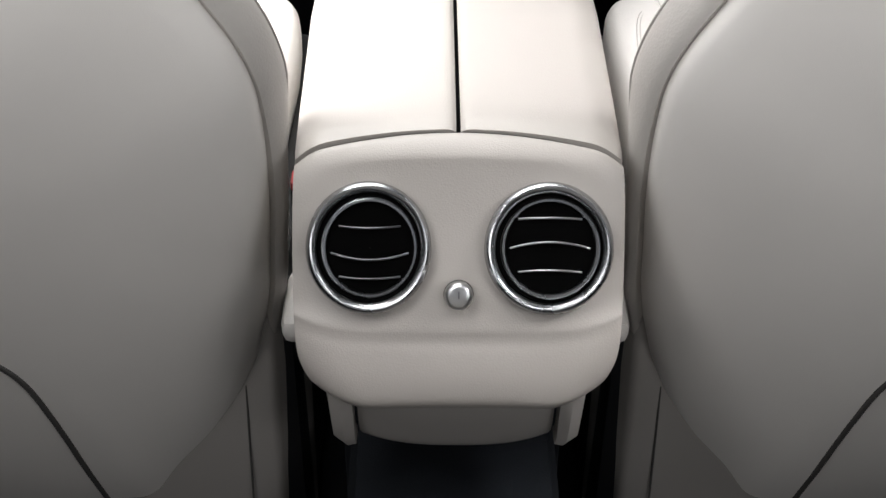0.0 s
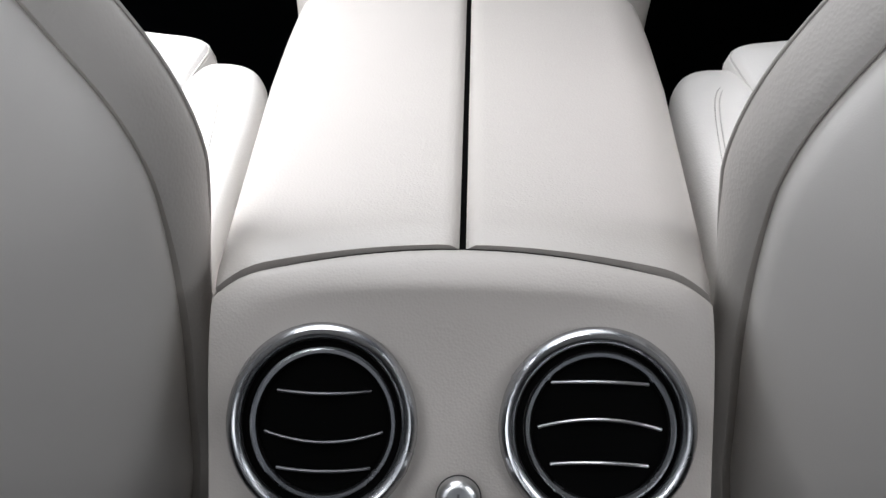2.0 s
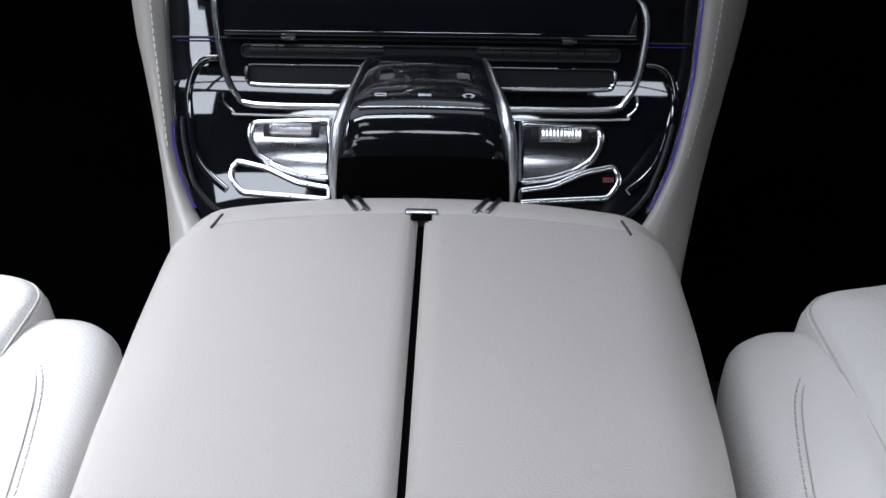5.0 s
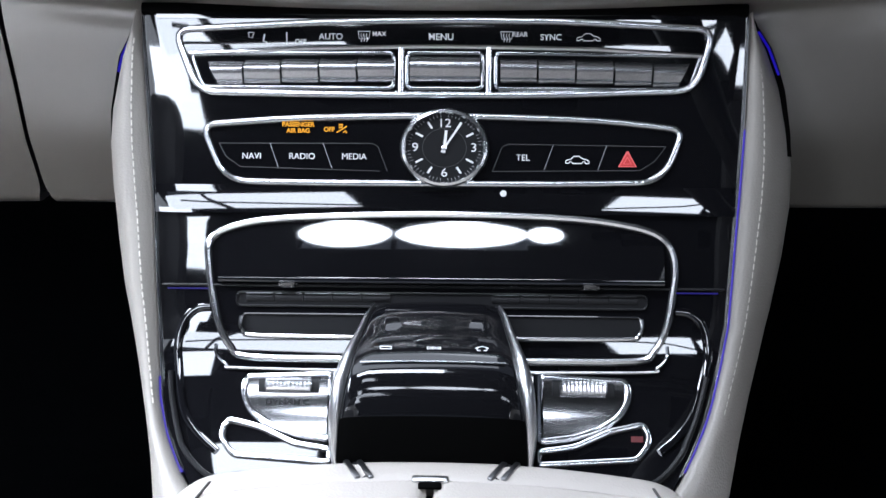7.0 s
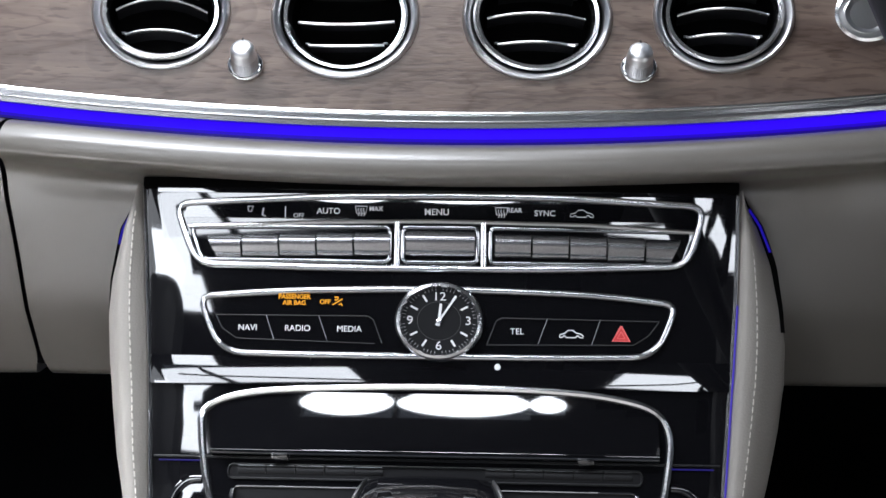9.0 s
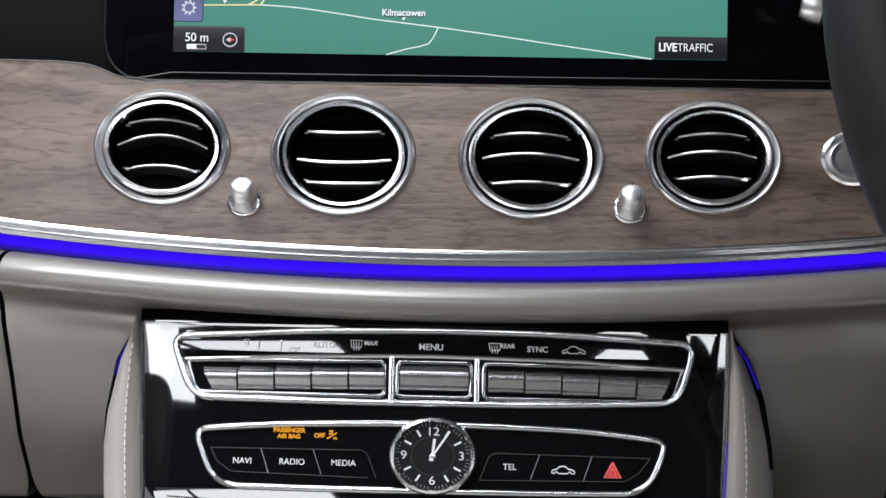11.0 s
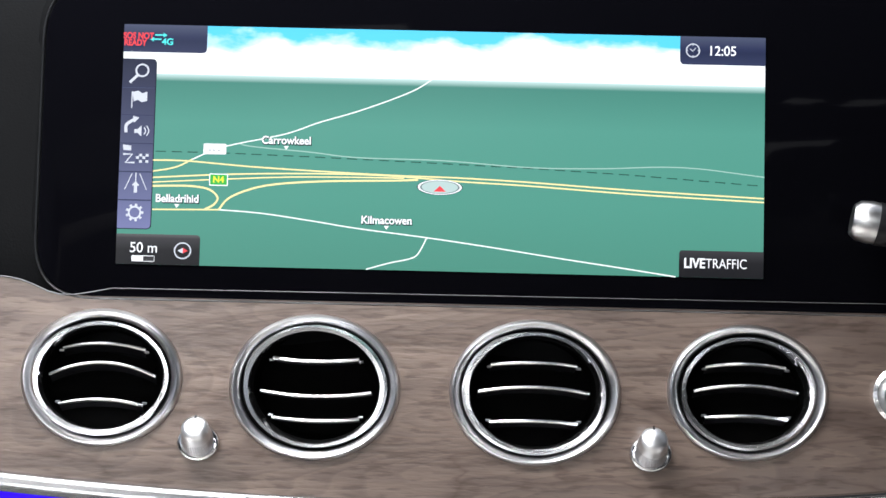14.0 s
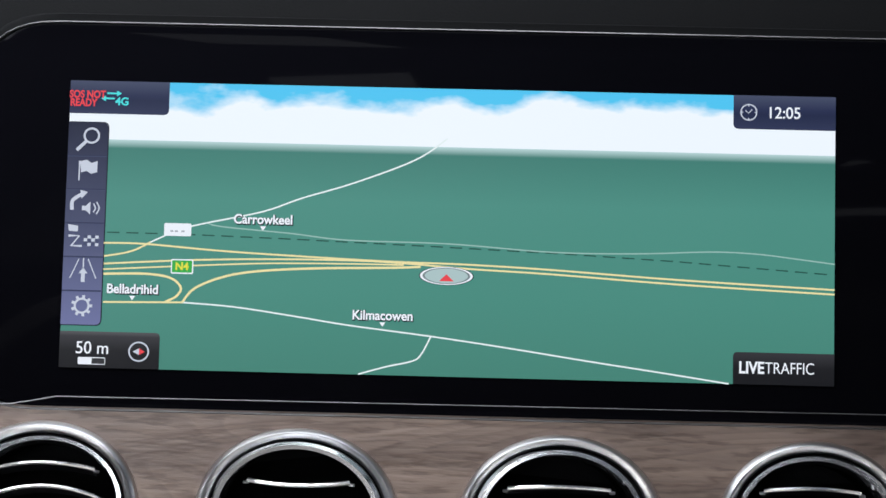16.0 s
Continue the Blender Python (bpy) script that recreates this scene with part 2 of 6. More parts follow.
wb = n.new("ShaderNodeBump")
wb.inputs["Strength"].default_value, wb.inputs["Distance"].default_value = 0.5, 0.0006
l.new(pores.outputs["Fac"], wb.inputs["Height"])
l.new(wb.outputs["Normal"], n["Principled BSDF"].inputs["Normal"])


# ---- mesh helpers ----
def finish(name, bm, mat, parent=None, label="", smooth=True, sharp=40):
    bmesh.ops.remove_doubles(bm, verts=bm.verts, dist=1e-6)
    bmesh.ops.recalc_face_normals(bm, faces=bm.faces)
    me = bpy.data.meshes.new(name)
    for f in bm.faces:
        f.smooth = smooth
    for e in bm.edges:
        if len(e.link_faces) == 2 and e.calc_face_angle(0) > radians(sharp):
            e.smooth = False
    bm.to_mesh(me)
    bm.free()
    me.materials.append(mat)
    ob = new(name, me)
    if parent is not None:
        ob.parent = parent
    if label:
        ob["label"] = label
    return ob


def part(name, bm, mat, parent, label="", sharp=40):
    return finish(name, bm, mat, parent, label, sharp=sharp)


def thing(name, label, category, group="", kind="", at=None):
    ob = tagged(new(name), label, category, group, kind)
    ob.empty_display_size = 0.02
    if at is not None:
        ob.matrix_world = at
    return ob


def setting(name, bm, mat, label, category):
    return tagged(finish(name, bm, mat), label, category, kind="structure")


def sheet(rows, close_u=False, close_v=False, bm=None):
    """A surface through rows of points."""
    bm = bm or bmesh.new()
    vs = [[bm.verts.new(p) for p in r] for r in rows]
    nr, nc = len(vs), len(vs[0])
    for i in range(nr if close_v else nr - 1):
        for j in range(nc if close_u else nc - 1):
            q = [vs[i][j], vs[i][(j + 1) % nc], vs[(i + 1) % nr][(j + 1) % nc], vs[(i + 1) % nr][j]]
            if len({tuple(round(c, 7) for c in v.co) for v in q}) >= 3:
                try:
                    bm.faces.new(q)
                except ValueError:
                    pass
    return bm


def capped(rows, bm=None):
    """A closed tube through rings of points, with end caps."""
    bm = sheet(rows, close_u=True, bm=bm)
    for r in (rows[0], rows[-1]):
        try:
            bm.faces.new([bm.verts.new(p) for p in r])
        except ValueError:
            pass
    return bm


def lathe(profile, m=None, seg=48, bm=None):
    """Radius and height pairs turned about the local z axis."""
    m = m or Matrix()
    rows = [[m @ Vector((r * math.cos(2 * math.pi * k / seg), r * math.sin(2 * math.pi * k / seg), h)) for k in range(seg)] for r, h in profile]
    return sheet(rows, close_u=True, bm=bm)


def smooth_line(pts, per=6, closed=False):
    """A Catmull-Rom line through the points."""
    pts = [Vector(p) for p in pts]
    out, k = [], len(pts)
    for i in range(k if closed else k - 1):
        a, b, c, d = (pts[(i + o) % k] if closed else pts[min(max(i + o, 0), k - 1)] for o in (-1, 0, 1, 2))
        for s in range(per):
            t = s / per
            out.append(0.5 * ((2 * b) + (c - a) * t + (2 * a - 5 * b + 4 * c - d) * t * t + (3 * b - a - 3 * c + d) * t ** 3))
    if not closed:
        out.append(pts[-1])
    return out


def rounded_path(pts, radius, steps=5):
    """Corners of a closed flat path, rounded."""
    pts = [Vector(p) for p in pts]
    out, k = [], len(pts)
    for i in range(k):
        r = radius[i] if isinstance(radius, (list, tuple)) else radius
        a, b, c = pts[i - 1], pts[i], pts[(i + 1) % k]
        d1, d2 = (a - b), (c - b)
        r = min(r, d1.length * 0.49, d2.length * 0.49)
        p, q = b + d1.normalized() * r, b + d2.normalized() * r
        for s in range(steps + 1):
            t = s / steps
            out.append(p * (1 - t) ** 2 + b * 2 * t * (1 - t) + q * t * t)
    return out


def bead(pts, wide, high, normal, closed=False, bm=None, sides=8):
    """A rounded bar of that width and height along the points; normal is a vector or a function of the point."""
    pts = [Vector(p) for p in pts]
    rows, k = [], len(pts)
    for i, p in enumerate(pts):
        a = pts[i - 1] if (closed or i) else p
        b = pts[(i + 1) % k] if (closed or i < k - 1) else p
        t = (b - a).normalized()
        nn = normal(p) if callable(normal) else Vector(normal)
        s = t.cross(nn).normalized()
        nn = s.cross(t).normalized()
        rows.append([p + s * (wide / 2 * math.cos(2 * math.pi * j / sides)) + nn * (high / 2 * math.sin(2 * math.pi * j / sides)) for j in range(sides)])
    if closed:
        return sheet(rows, close_u=True, close_v=True, bm=bm)
    return capped(rows, bm=bm)


def dashes(pts, high, normal, step=0.0042, dash=0.0028, wide=0.0010):
    """A row of single stitches along the points."""
    pts = [Vector(p) for p in pts]
    bm, run, marks = bmesh.new(), 0.0, []
    for a, b in zip(pts, pts[1:]):
        d = (b - a).length
        while run < d:
            marks.append((a + (b - a) * (run / d), (b - a).normalized()))
            run += step
        run -= d
    for p, t in marks:
        bead([p, p + t * dash * 0.5, p + t * dash], wide, high, normal, bm=bm, sides=6)
    return bm


def slab(outline, thick, m=None, bevel=0.0, bm=None):
    """A flat plate from a closed outline in local xy, from z 0 up to thick, with a bevelled top edge."""
    m = m or Matrix()
    bm = bm or bmesh.new()
    pts = [Vector((p[0], p[1], 0)) for p in outline]
    cen = sum(pts, Vector()) / len(pts)

    def ring(inset, h):
        return [bm.verts.new(m @ (p + (cen - p).normalized() * inset + Vector((0, 0, h)))) for p in pts]
    rings = [ring(0, 0), ring(0, thick - bevel)]
    if bevel:
        rings.append(ring(bevel * 0.35, thick - bevel * 0.3))
        rings.append(ring(bevel, thick))
    for a, b in zip(rings, rings[1:]):
        for i in range(len(a)):
            bm.faces.new((a[i], a[(i + 1) % len(a)], b[(i + 1) % len(a)], b[i]))
    bm.faces.new(rings[-1])
    bm.faces.new(list(reversed(rings[0])))
    return bm


def rect(w, h, r, cx=0.0, cy=0.0):
    return rounded_path([(cx - w / 2, cy - h / 2, 0), (cx + w / 2, cy - h / 2, 0), (cx + w / 2, cy + h / 2, 0), (cx - w / 2, cy + h / 2, 0)], r)


def box(x0, x1, y0, y1, z0, z1, r=0.004, bm=None):
    bm2 = bm or bmesh.new()
    got = bmesh.ops.create_cube(bm2, size=1.0, matrix=Matrix.Translation(((x0 + x1) / 2, (y0 + y1) / 2, (z0 + z1) / 2)) @ Matrix.Diagonal((x1 - x0, y1 - y0, z1 - z0, 1)))
    if r:
        es = list({e for v in got["verts"] for e in v.link_edges})
        bmesh.ops.bevel(bm2, geom=es, offset=r, segments=2, affect="EDGES", profile=0.5)
    return bm2


def ribbon(pts, wide, m, h, bm=None):
    """A flat stripe along local xy points."""
    bm = bm or bmesh.new()
    pts = [Vector((p[0], p[1], 0)) for p in pts]
    rows = []
    for i, p in enumerate(pts):
        t = (pts[min(i + 1, len(pts) - 1)] - pts[max(i - 1, 0)]).normalized()
        s = Vector((-t.y, t.x, 0)) * wide / 2
        rows.append([m @ (p + s + Vector((0, 0, h))), m @ (p - s + Vector((0, 0, h)))])
    return sheet(rows, bm=bm)


def lettering(name, body, size, m, mat, parent, align="CENTER", bold=0.0, squeeze=1.0):
    cu = bpy.data.curves.new(name, "FONT")
    cu.body, cu.size, cu.align_x, cu.align_y = body, size, align, "CENTER"
    cu.extrude, cu.offset = 0.00008, bold
    tmp = bpy.data.objects.new(name, cu)
    scene.collection.objects.link(tmp)
    me = bpy.data.meshes.new_from_object(tmp.evaluated_get(bpy.context.evaluated_depsgraph_get()))
    bpy.data.objects.remove(tmp)
    me.transform(m @ Matrix.Diagonal((squeeze, 1, 1, 1)))
    me.materials.clear()
    me.materials.append(mat)
    ob = new(name, me)
    ob.parent = parent
    return ob


def lerp(table, v):
    """Linear interpolation in a table of (v, value), v falling or rising."""
    t = sorted(table)
    return float(np.interp(v, [a for a, _ in t], [b for _, b in t]))


def leaning(x, y, z, lean):
    """A frame whose xy plane faces the rear and leans back by that angle."""
    return pose(x, y, z, 90 - lean, 0, 0)

# ---- cabin ----
setting("floor", box(-0.75, 0.75, -2.05, 0.75, -0.18, -0.12, 0), CARPET, "black carpeted car floor", "floor")
setting("tunnel", box(-0.10, 0.10, -2.0, 0.6, -0.12, 0.12, 0.03), CARPET, "black carpeted transmission tunnel", "floor")
bm = box(-0.75, 0.75, 0.55, 0.60, -0.12, 0.70, 0)
setting("wall_front", bm, CARPET, "black carpeted footwell bulkhead", "wall")
# side walls out of view, black so they bounce little light inside
for side, nm in ((-1, "wall_left"), (1, "wall_right")):
    bm = bmesh.new()
    a, b = sorted((side * 0.74, side * 0.80))
    box(a, b, -2.05, 0.6, -0.12, 0.80, 0.01, bm)
    box(a, b, -2.05, 0.6, 1.16, 1.30, 0.01, bm)
    box(a, b, -1.28, -1.16, 0.80, 1.16, 0.01, bm)
    box(a, b, -2.05, -1.80, 0.80, 1.16, 0.01, bm)
    setting(nm, bm, SATIN_BLACK, "unseen door lining with window opening, black to cut bounce light", "wall")
bm = bmesh.new()
box(-0.80, 0.80, -2.10, -2.05, -0.12, 0.82, 0.01, bm)
box(-0.80, 0.80, -2.10, -2.05, 1.20, 1.30, 0.01, bm)
box(-0.80, -0.52, -2.10, -2.05, 0.82, 1.20, 0.01, bm)
box(0.52, 0.80, -2.10, -2.05, 0.82, 1.20, 0.01, bm)
setting("wall_rear", bm, HEADLINER, "dark rear bulkhead with window opening", "wall")
bm = bmesh.new()
cuts_x = sorted({-0.80, 0.80} | {v for x, _, w, _ in PANES for v in (round(x - w / 2, 4), round(x + w / 2, 4))})
cuts_y = sorted({-2.05, -0.10} | {v for _, y, _, h in PANES for v in (round(y - h / 2, 4), round(y + h / 2, 4))})
for x0, x1 in zip(cuts_x, cuts_x[1:]):
    for y0, y1 in zip(cuts_y, cuts_y[1:]):
        mid = ((x0 + x1) / 2, (y0 + y1) / 2)
        if not any(abs(mid[0] - x) < w / 2 and abs(mid[1] - y) < h / 2 for x, y, w, h in PANES):
            box(x0, x1, y0, y1, 1.27, 1.31, 0, bm)
box(-0.80, 0.80, 0.36, 0.60, 1.0, 1.31, 0, bm)
# unseen bars below the roof lamps that split their reflections
for x0, y0, x1, y1, w in ((-0.47, -1.010, -0.14, -1.035, 0.010), (-0.38, -0.955, -0.33, -1.095, 0.014), (0.18, -1.05, 0.39, -1.005, 0.009)):
    bead([(x0, y0, 1.250), (x1, y1, 1.250)], w, 0.006, (0, 0, 1), bm=bm)
setting("ceiling", bm, HEADLINER, "dark headliner with glass roof opening", "ceiling")
bm = box(-0.56, 0.56, -1.95, -1.55, -0.12, 0.42, 0.05)
box(-0.56, 0.56, -2.03, -1.90, 0.30, 0.86, 0.05, bm)
tagged(finish("rear_bench", bm, LEATHER_SEAT), "pale leather rear bench seat", "seat")

# ---- dashboard ----
# the wood panel leans 22 degrees; the screen 20; the control panel 26
WP = leaning(0, -0.037, 0.70, 22)
SP = leaning(0, 0.0, 0.80, 20)
KP = leaning(0, -0.0745, 0.583, 26.57)


def wood_z(z):
    return (z - 0.70) / math.cos(radians(22))


def trim_top(x):
    return wood_z(0.6515) + 0.23 * (x - 0.005) ** 2


dashboard = thing("dashboard", "car dashboard with open-pore brown wood, aluminium trim and beige leather", "dashboard")
VENTS = ((-0.1435, 0.7005, 0.0362), (-0.0475, 0.6985, 0.0382), (0.0515, 0.6985, 0.0382), (0.1465, 0.7005, 0.0357))
bm = bmesh.new()
outline = [Vector((x / 50, trim_top(x / 50), 0)) for x in range(-33, 34)]
outline += [Vector((x, y, 0)) for x, y in ((0.66, 0.043), (-0.140, 0.0405), (-0.150, 0.0385), (-0.158, 0.0372), (-0.164, 0.0372), (-0.1694, 0.0384), (-0.1776, 0.0419), (-0.1820, 0.0434), (-0.1880, 0.0446), (-0.2006, 0.0455), (-0.30, 0.0463), (-0.66, 0.0475))]
loops = [outline] + [[Vector((cx + (r - 0.004) * math.cos(k * math.pi / 24), wood_z(cz) + (r - 0.004) * 0.848 * math.sin(k * math.pi / 24), 0)) for k in range(48)] for cx, cz, r in VENTS]
es = []
for lp in loops:
    vs = [bm.verts.new(WP @ p) for p in lp]
    es += [bm.edges.new((vs[i], vs[(i + 1) % len(vs)])) for i in range(len(vs))]
bmesh.ops.triangle_fill(bm, edges=es, use_beauty=True, normal=WP.to_3x3() @ Vector((0, 0, 1)))
out = bmesh.ops.extrude_face_region(bm, geom=list(bm.faces))
back = WP.to_3x3() @ Vector((0, 0, -0.012))
bmesh.ops.translate(bm, verts=[v for v in out["geom"] if isinstance(v, bmesh.types.BMVert)], vec=back)
part("wood_panel", bm, WOOD, dashboard, "open-pore brown wood panel with long grain", sharp=20)

# added bead that draws the highlight along the wood's upper edge
edge = [WP @ (p + Vector((0, 0.0002, 0.0002))) for p in outline[-12:]]
part("wood_edge_highlight", bead(edge, 0.0007, 0.0012, WP.to_3x3() @ Vector((0, 0, 1))), DIM_METAL, dashboard, "thin metal bead for the highlight on the wood's edge")

# aluminium strip under the wood: two ridges and a groove
xs = [i / 50 for i in range(-33, 34)]
prof = [(0.0015, -0.004), (0.0015, 0.0030), (0.0010, 0.0042), (0.0001, 0.0046), (-0.0007, 0.0040), (-0.0010, 0.0032), (-0.0032, 0.0030), (-0.0036, 0.0039), (-0.0042, 0.0041), (-0.0047, 0.0034), (-0.0049, 0.0028), (-0.0070, 0.0024), (-0.0073, 0.0018), (-0.0073, -0.004)]
part("metal_strip", sheet([[WP @ Vector((x, trim_top(x) + a, b)) for x in xs] for a, b in prof]), STRIP_METAL, dashboard, "double-ridged satin aluminium strip", sharp=35)
for name, mat, prof in (("light_strip", BLUE_GLOW, ((-0.0072, -0.0050), (-0.0100, -0.0042), (-0.0122, -0.0034))), ("light_strip_foot", BLUE_LOW, ((-0.0122, -0.0034), (-0.0138, -0.0029))), ("light_strip_foot", BLUE_LAST, ((-0.0138, -0.0029), (-0.0152, -0.0026)))):
    part(name, sheet([[WP @ Vector((x, trim_top(x) + a, b)) for x in xs] for a, b in prof]), mat, dashboard, "glowing blue ambient light strip")

# leather under the light strip, rolling out and then falling away to the footwell
# drop, depth behind the control panel, depth beside it
prof = [(-0.0150, -0.0040, -0.0040), (-0.0155, -0.0005, -0.0005), (-0.0162, 0.0032, 0.0032), (-0.0178, 0.0066, 0.0066), (-0.0200, 0.0091, 0.0091), (-0.0226, 0.0108, 0.0110), (-0.0252, 0.0119, 0.0123), (-0.0276, 0.0122, 0.0128), (-0.0304, 0.0119, 0.0124), (-0.0328, 0.0106, 0.0112), (-0.0344, 0.0056, 0.0088), (-0.0355, -0.0040, 0.0055), (-0.0372, -0.0165, 0.0012), (-0.0420, -0.0250, -0.0056), (-0.0520, -0.0300, -0.0150), (-0.0650, -0.0400, -0.0290), (-0.080, -0.0510, -0.0445), (-0.100, -0.0655, -0.0635), (-0.120, -0.0815, -0.0810), (-0.134, -0.0930, -0.0925), (-0.141, -0.0985, -0.0985), (-0.142, -0.1075, -0.1075), (-0.134, -0.13, -0.13)]


def leather(x0, x1, nm):
    rows = []
    for a, near, far in smooth_line(prof, 4):
        f = min(1.0, max(0.0, (-0.015 - a) / 0.09)) ** 0.7
        curl = 0.0035 * max(0.0, (-a - 0.128) / 0.014) ** 2
        lo = x0 + (0.0125 * (1 - f) if x0 > -0.3 else 0) + (curl if x0 > -0.3 else 0)
        hi = x1 + (0.0125 * (1 - f) if x1 < 0 else 0) - (curl if x1 < 0 else 0)
        pts = [lo + (hi - lo) * k / 30 for k in range(31)]
        row = []
        for k, x in enumerate(pts):
            edge = min(k, 30 - k)
            f = min(1.0, max(0.0, (abs(x) - 0.172) / 0.07))
            b = near + (far - near) * f * f * (3 - 2 * f)
            drop = (0.004, 0.0012, 0.0003)[edge] if edge < 3 else 0.0
            row.append(WP @ Vector((x, (trim_top(x) if a > -0.03 else trim_top(x) * max(0, 1 + (a + 0.03) * 14) + trim_top(0) * min(1, -(a + 0.03) * 14)) + a, b - drop)))
        rows.append(row)
    part(nm, sheet(rows), DASH_LEATHER_SHADED, dashboard, "smooth beige leather lower dash, darkened for shade")


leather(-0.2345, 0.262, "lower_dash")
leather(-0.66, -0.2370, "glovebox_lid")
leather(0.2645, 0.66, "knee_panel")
bm = sheet([[WP @ Vector((x, y, b)) for x in (-0.66, 0.66)] for y, b in ((-0.085, -0.040), (-0.12, -0.070), (-0.16, -0.100), (-0.19, -0.120))])
part("dash_backing", bm, SATIN_BLACK, dashboard, "black backing behind the dash joints")
bm = box(-0.66, 0.66, 0.035, 0.52, 0.46, 0.52, 0.01)
part("underside", bm, CARPET, dashboard, "black underside of the dash")
# black upper dash with the hood behind the display
rows = []
for x in [i / 20 for i in range(-14, 15)]:
    rows.append([Vector((x, y, z)) for y, z in ((-0.012, 0.700), (-0.0165, 0.742), (-0.006, 0.764), (0.020, 0.838), (0.050, 0.890), (0.075, 0.902), (0.16, 0.900), (0.40, 0.880), (0.56, 0.80), (0.56, 0.5))])
part("upper_dash", sheet(rows), DASH_BLACK, dashboard, "black soft-grained upper dash")


# ---- air vents ----
def slat(width, bow, depth, parent, y, z, tiltx, mat=CHROME):
    """A thin curved vane: a metal front edge on a black blade."""
    pts = [Vector((width * (k / 12 - 0.5), y + bow * (1 - (2 * k / 12 - 1) ** 2), z - 0.0035 * (2 * k / 12 - 1) ** 2)) for k in range(13)]
    part("slat", bead(pts, 0.0018 if depth < 0.005 else 0.0020, 0.0022, (0, 0, 1)), mat, parent, "thin metal-edged vane")
    rows = [[p + Vector((0, 0, -0.0008)) for p in pts], [p + Vector((0, -math.sin(radians(tiltx)) * depth, -depth)) for p in pts]]
    rows += [[p + Vector((0, -0.0008, 0)) for p in rows[1]], [p + Vector((0, -0.0008, 0)) for p in rows[0]]]
    part("blade", sheet(rows, close_v=True), SATIN_BLACK, parent, "black blade")


def air_vent(m, r, rear=False, turn=(0, 0), bows=(0.0008, 0.0016, 0.0008), tiers=(0.40, -0.02, -0.44), dx=0.0, dim=False, group=""):
    v = thing("air_vent", "round rear console air vent with wide bright metal ring" if rear else "round dashboard air vent with double metal ring", "air vent", group, at=m)
    if rear:
        part("outer_ring", lathe([(r, -0.003), (r + 0.0005, 0.001), (r - 0.0010, 0.0044), (r - 0.0030, 0.0060), (r - 0.0050, 0.0056), (r - 0.0072, 0.0034), (r - 0.0084, 0.0004), (r - 0.0086, -0.004)], seg=96), REAR_RING, v, "satin metal outer ring")
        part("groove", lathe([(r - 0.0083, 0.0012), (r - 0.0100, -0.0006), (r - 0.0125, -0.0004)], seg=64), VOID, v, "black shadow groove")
        ri, zi = r - 0.0118, 0.0010
    else:
        part("outer_ring", lathe([(r, -0.003), (r + 0.0003, 0.0006), (r - 0.0006, 0.0024), (r - 0.0016, 0.0032), (r - 0.0026, 0.0028), (r - 0.0040, 0.0012), (r - 0.0048, -0.0004), (r - 0.0050, -0.003)], seg=96), RING, v, "satin metal outer ring")
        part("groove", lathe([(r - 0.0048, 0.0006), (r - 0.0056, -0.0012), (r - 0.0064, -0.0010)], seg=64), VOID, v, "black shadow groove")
        ri, zi = r - 0.0053, 0.0006
    core = part("inner_ring", lathe([(ri, zi - 0.006), (ri, zi + 0.0006), (ri - 0.0012, zi + 0.0020), (ri - 0.0030, zi + 0.0018), (ri - 0.0038, zi - 0.0006), (ri - 0.0042, zi - 0.006)], seg=64), BRIGHT if not rear else REAR_RING, v, "bright inner ring")
    core.matrix_basis = pose(dx, 0, 0, turn[0], turn[1], 0)
    # rear cups are shallow; their black colour stands for unlit depth
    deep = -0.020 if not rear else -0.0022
    part("cup", lathe([(ri - 0.0036, zi - 0.001), (ri - 0.0046, deep), (0.0001, deep)], seg=48), VOID, core, "recess coloured near-black for its unlit depth")
    # darker copies of the vane metal: dimmer light on some vents is put into colour
    mat = DIM_METAL if dim else RING if rear or bows[1] < 0 else BRIGHT
    for k, (yy, ww) in enumerate(zip(tiers, (1.42, 1.80, 1.42) if rear else (1.34, 1.74, 1.36))):
        slat((ri - 0.004) * ww, bows[k], 0.010 if not rear else 0.003, core, (ri - 0.004) * yy, zi - 0.0012 if not rear else 0.0016, 12, mat)
        if not rear and k != 1:
            for sgn in (-1, 1):
                end = Vector((sgn * (ri - 0.004) * (ww / 2 + 0.03), (ri - 0.004) * yy - 0.0012 * (1 - k), zi - 0.0052))
                part("slat_clip", bead([end + Vector((-0.0010, 0, 0)), end + Vector((0.0010, 0, 0))], 0.0014, 0.0022, (0, 0, 1)), DARK_METAL, core, "small metal vane clip")
    return v


for k, (cx, cz, r) in enumerate(VENTS):
    m = WP @ Matrix.Translation((cx, wood_z(cz), 0)) @ Matrix.Diagonal((1, 0.848, 1, 1))
    air_vent(m, r, turn=((-7, 8), (5, -3), (-3, 3), (-5, -4))[k], bows=((0.0024, 0.0064, 0.0024), (-0.0012, -0.0020, -0.0008), (0.0012, 0.0028, 0.0012), (0.0014, 0.0032, 0.0012))[k], tiers=((0.58, 0.05, -0.53), (0.51, -0.10, -0.59), (0.50, 0.0, -0.56), (0.52, 0.02, -0.51))[k], group="dashboard air vents")

